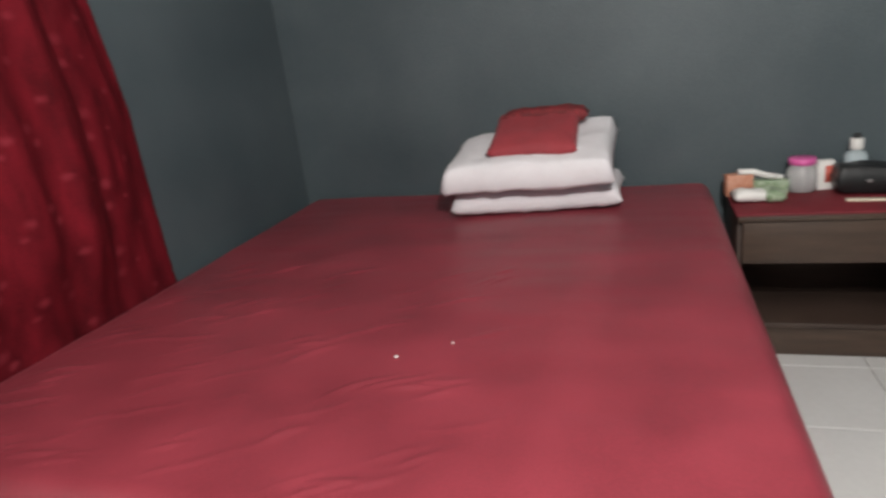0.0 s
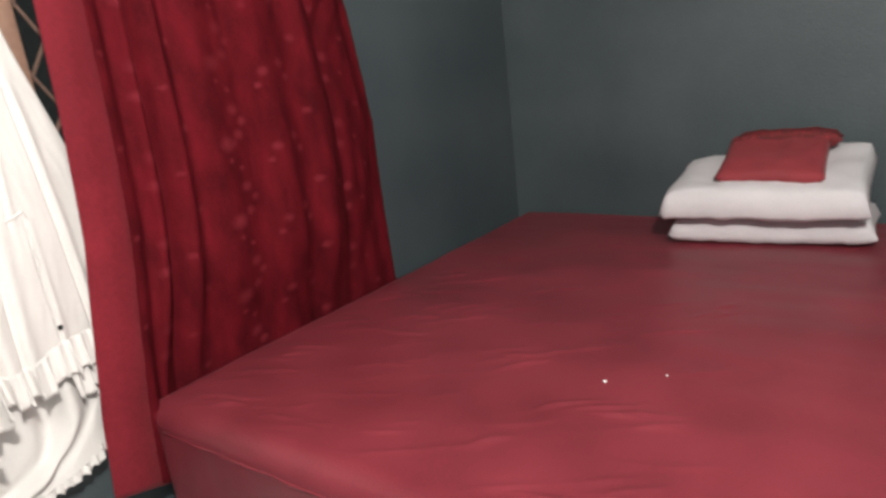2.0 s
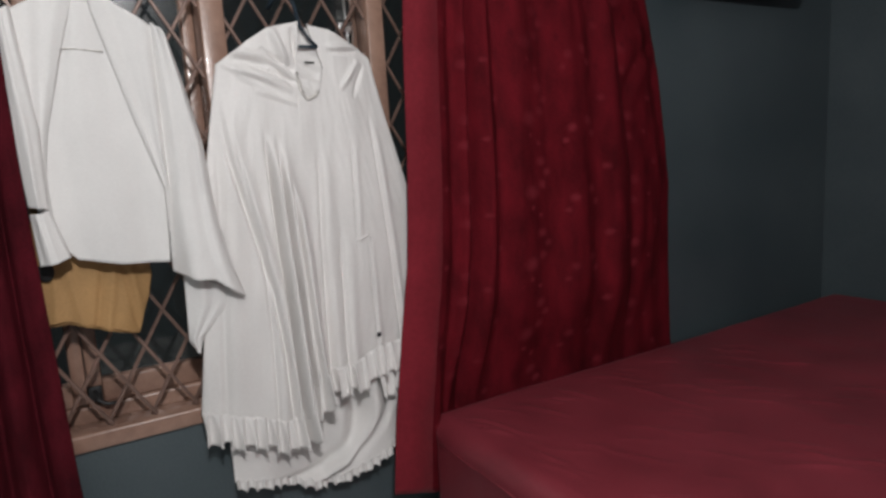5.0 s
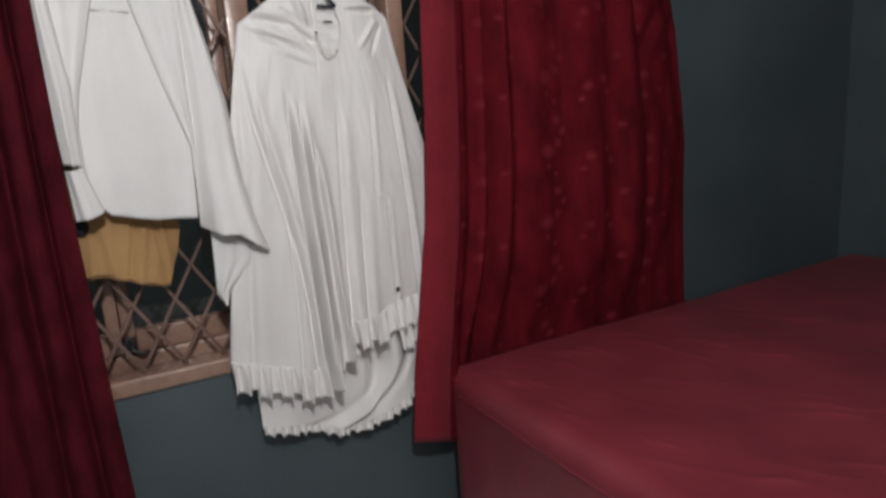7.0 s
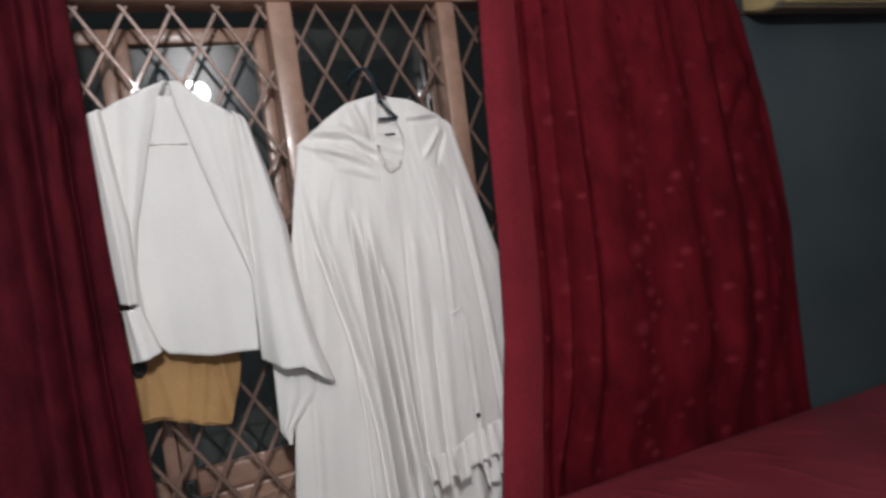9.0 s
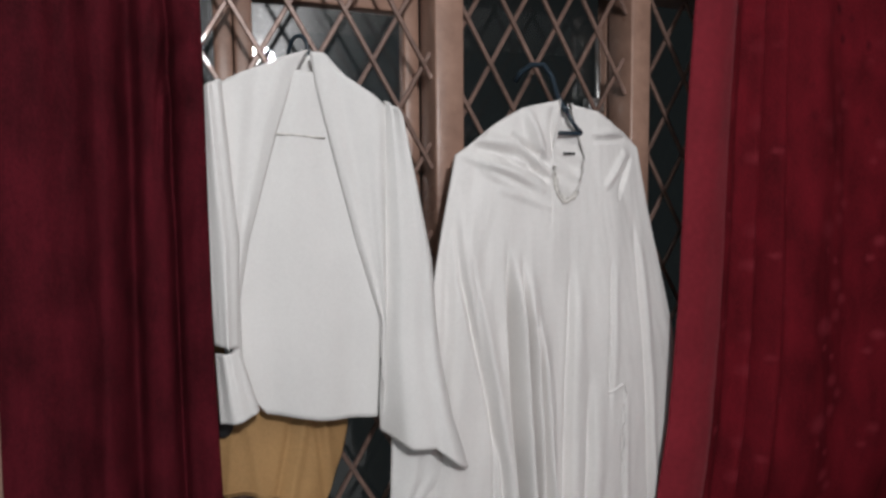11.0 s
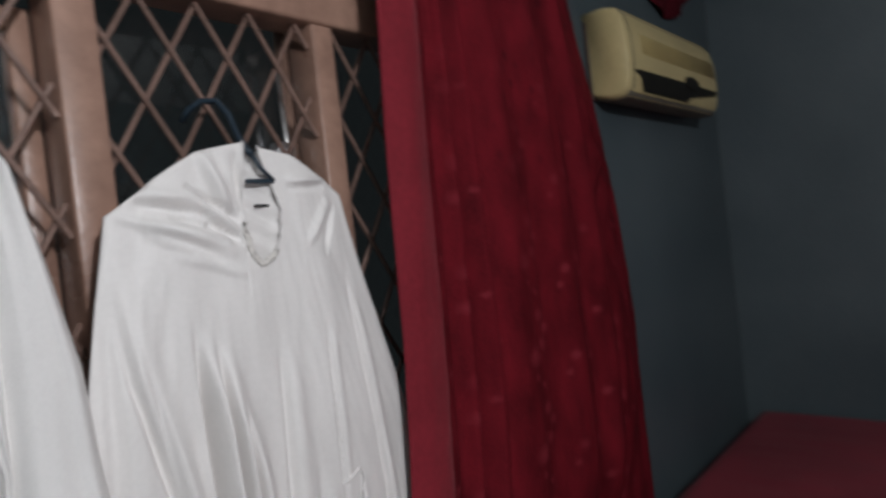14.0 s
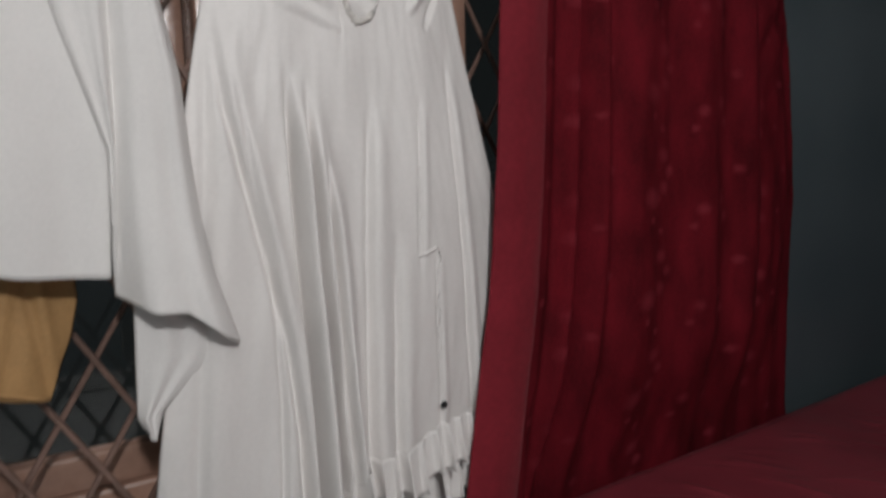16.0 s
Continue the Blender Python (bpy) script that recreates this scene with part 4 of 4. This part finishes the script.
# ---- bedside table and what lies on it ----
TY0, TY1, TX0 = -2.62, -1.955, 1.78
table = thing("bedside_table", "dark brown wooden bedside table with a red cloth on top", "bedside table", at=(1.97, -2.3, 0))
part("top", block(TX0, X1 - 0.004, TY0, TY1, 0.565, 0.588, 0.004), WOOD, table)
part("drawer_front", block(TX0 + 0.012, TX0 + 0.032, TY0 + 0.02, TY1 - 0.02, 0.40, 0.5645, 0.003), WOOD, table)
for y in (TY0 + 0.003, TY1 - 0.023):
    part("side_panel", block(TX0 + 0.035, X1 - 0.005, y, y + 0.02, 0.0, 0.5645, 0.003), WOOD_DARK, table)
part("bottom_shelf", block(TX0 + 0.05, X1 - 0.006, TY0 + 0.0235, TY1 - 0.0235, 0.12, 0.14, 0.002), WOOD_DARK, table)
part("plinth", block(TX0 + 0.06, TX0 + 0.078, TY0 + 0.0235, TY1 - 0.0235, 0.001, 0.1195, 0.002), WOOD, table)
part("back_panel", block(X1 - 0.03, X1 - 0.0135, TY0 + 0.0235, TY1 - 0.0235, 0.1405, 0.564), WOOD_DARK, table)
runner = thing("table_cloth", "thin red cloth spread over the bedside table", "table cloth", at=(1.97, -2.3, 0.59))
part("cloth", block(TX0 - 0.006, X1 - 0.006, TY0 + 0.005, TY1 + 0.006, 0.5885, 0.598, 0.003), RUNNER, runner)
Z = 0.5985


def packet(name, label, cx, cy, lx, ly, lz, rz, mat, z=Z, puff=True, category="packet"):
    ob = thing(name, label, category, "things on the bedside table", at=(cx, cy, z))
    bm = pillow_bm(-lx / 2, lx / 2, -ly / 2, ly / 2, 0, lz, seed=cx, n=10, square=0.4) if puff else block(-lx / 2, lx / 2, -ly / 2, ly / 2, 0, lz, 0.003)
    part("body", turned(bm, Matrix.Translation((cx, cy, z)) @ Matrix.Rotation(radians(rz), 4, "Z")), mat, ob)
    return ob


pk = packet("tissue_packet", "white and green plastic packet of tissues", 1.955, -2.02, 0.09, 0.13, 0.045, 4, WHITE)
part("end_wrap", turned(pillow_bm(-0.047, 0.047, -0.035, 0.035, 0, 0.047, n=10, square=0.4), Matrix.Translation((1.95, -2.095, Z)) @ Matrix.Rotation(radians(12), 4, "Z")), GREEN, pk, "green printed end")
packet("carton", "small orange and white carton standing on its side", 2.05, -1.99, 0.05, 0.10, 0.085, 10, ORANGE, puff=False, category="carton")
packet("carton", "pale green and white carton lying behind a packet", 2.06, -2.10, 0.05, 0.14, 0.055, -12, GREEN, puff=False, category="carton")
tube_ob = thing("cream_tube", "white plastic tube lying across cartons", "tube", "things on the bedside table", at=(2.05, -2.06, 0.66))
part("body", tube([(2.03, -1.985, Z + 0.098), (2.04, -2.04, Z + 0.094), (2.05, -2.09, Z + 0.074), (2.055, -2.13, Z + 0.066)], 0.012, 12), WHITE, tube_ob)
part("cap", tube([(2.055, -2.131, Z + 0.066), (2.058, -2.15, Z + 0.064)], 0.009, 12), WHITE, tube_ob)
JX, JY = 2.085, -2.22
jar = thing("jar", "clear plastic jar with a pink screw lid", "jar", "things on the bedside table", at=(JX, JY, Z))
jar_body = part("body", lathe([(0.050, 0.0), (0.056, 0.006), (0.057, 0.06), (0.052, 0.085), (0.044, 0.097), (0.044, 0.106), (0.041, 0.106), (0.041, 0.095), (0.049, 0.083), (0.054, 0.058), (0.053, 0.008), (0.01, 0.005)], (JX, JY, Z)), JAR, jar)
part("lid", lathe([(0.047, 0.1065), (0.049, 0.109), (0.049, 0.128), (0.046, 0.131)], (JX, JY, Z)), PINK, jar_body, "pink plastic screw lid")
pk = packet("box", "small white and red box standing behind a jar", 2.09, -2.30, 0.035, 0.06, 0.115, 8, WHITE, puff=False, category="box")
part("print", turned(block(-0.0185, -0.0178, -0.028, 0.004, 0.03, 0.095), Matrix.Translation((2.09, -2.30, Z)) @ Matrix.Rotation(radians(8), 4, "Z")), RED, pk, "red printed patch")
bag = thing("pouch", "black leatherette pouch with a small metal clasp", "pouch", "things on the bedside table", at=(2.03, -2.41, Z))
pouch_body = part("body", pillow_bm(1.975, 2.085, -2.52, -2.315, Z, 0.108, n=18, square=0.14, seed=31), BLACK, bag)
part("clasp", block(1.966, 1.974, -2.43, -2.41, Z + 0.05, Z + 0.06, 0.002), STEEL, pouch_body, "small metal clasp")
bt = thing("bottle", "pale blue bottle with a white cap, behind a pouch", "bottle", "things on the bedside table", at=(2.115, -2.41, Z))
bottle_body = part("body", lathe([(0.036, 0.0), (0.040, 0.006), (0.040, 0.118), (0.032, 0.134), (0.017, 0.140), (0.017, 0.144)], (2.12, -2.41, Z)), BLUE, bt)
part("cap", lathe([(0.022, 0.1445), (0.0235, 0.147), (0.0235, 0.184), (0.021, 0.187)], (2.12, -2.41, Z)), WHITE, bottle_body, "white screw cap")
comb = thing("comb", "cream-coloured flat comb lying on the red cloth", "comb", "things on the bedside table", at=(1.90, -2.43, Z))
part("spine", turned(block(-0.014, 0.014, -0.10, 0.10, 0, 0.008, 0.002), Matrix.Translation((1.90, -2.43, Z)) @ Matrix.Rotation(radians(-6), 4, "Z")), CREAM_STICK, comb)

part("cap_tip", lathe([(0.014, 0.1875), (0.015, 0.190), (0.012, 0.203), (0.006, 0.206)], (2.12, -2.41, Z)), BLACK, bottle_body, "dark cap tip")

# ---- the bulb ----
lamp = thing("ceiling_bulb", "bare glowing bulb hanging on a short cord from the ceiling", "lamp", at=(BULB.x, BULB.y, BULB.z))
part("cord", tube([(BULB.x, BULB.y, BULB.z + 0.12), (BULB.x, BULB.y, ZC)], 0.004, 6), WHITE, lamp)
glass = part("bulb", lathe([(0.008, -0.040), (0.022, -0.034), (0.031, -0.018), (0.033, 0.0), (0.028, 0.022), (0.019, 0.042), (0.016, 0.0595)], tuple(BULB)), BULB_GLOW, lamp, "glowing glass bulb")
glass.visible_shadow = False
part("holder", lathe([(0.018, 0.06), (0.022, 0.065), (0.022, 0.115), (0.012, 0.125)], tuple(BULB)), WHITE, lamp)

# ---- floor tiles ----
tile_mesh = None
S = 0.40
for i in range(12):
    for j in range(9):
        cx, cy = X1 - 0.013 - S * (i + 0.5), -0.014 - S * (j + 0.5)
        if cx - S / 2 < X0 - 0.15 or cy - S / 2 < Y0 - 0.15:
            continue
        if tile_mesh is None:
            t0 = part("tile", block(-S / 2 + 0.0015, S / 2 - 0.0015, -S / 2 + 0.0015, S / 2 - 0.0015, -0.012, 0.0, 0.0015, 1), TILE, floor, smooth=False)
            tile_mesh = t0.data
        else:
            t0 = new("tile", tile_mesh)
            t0.parent = floor
        t0.location = (cx, cy, 0)
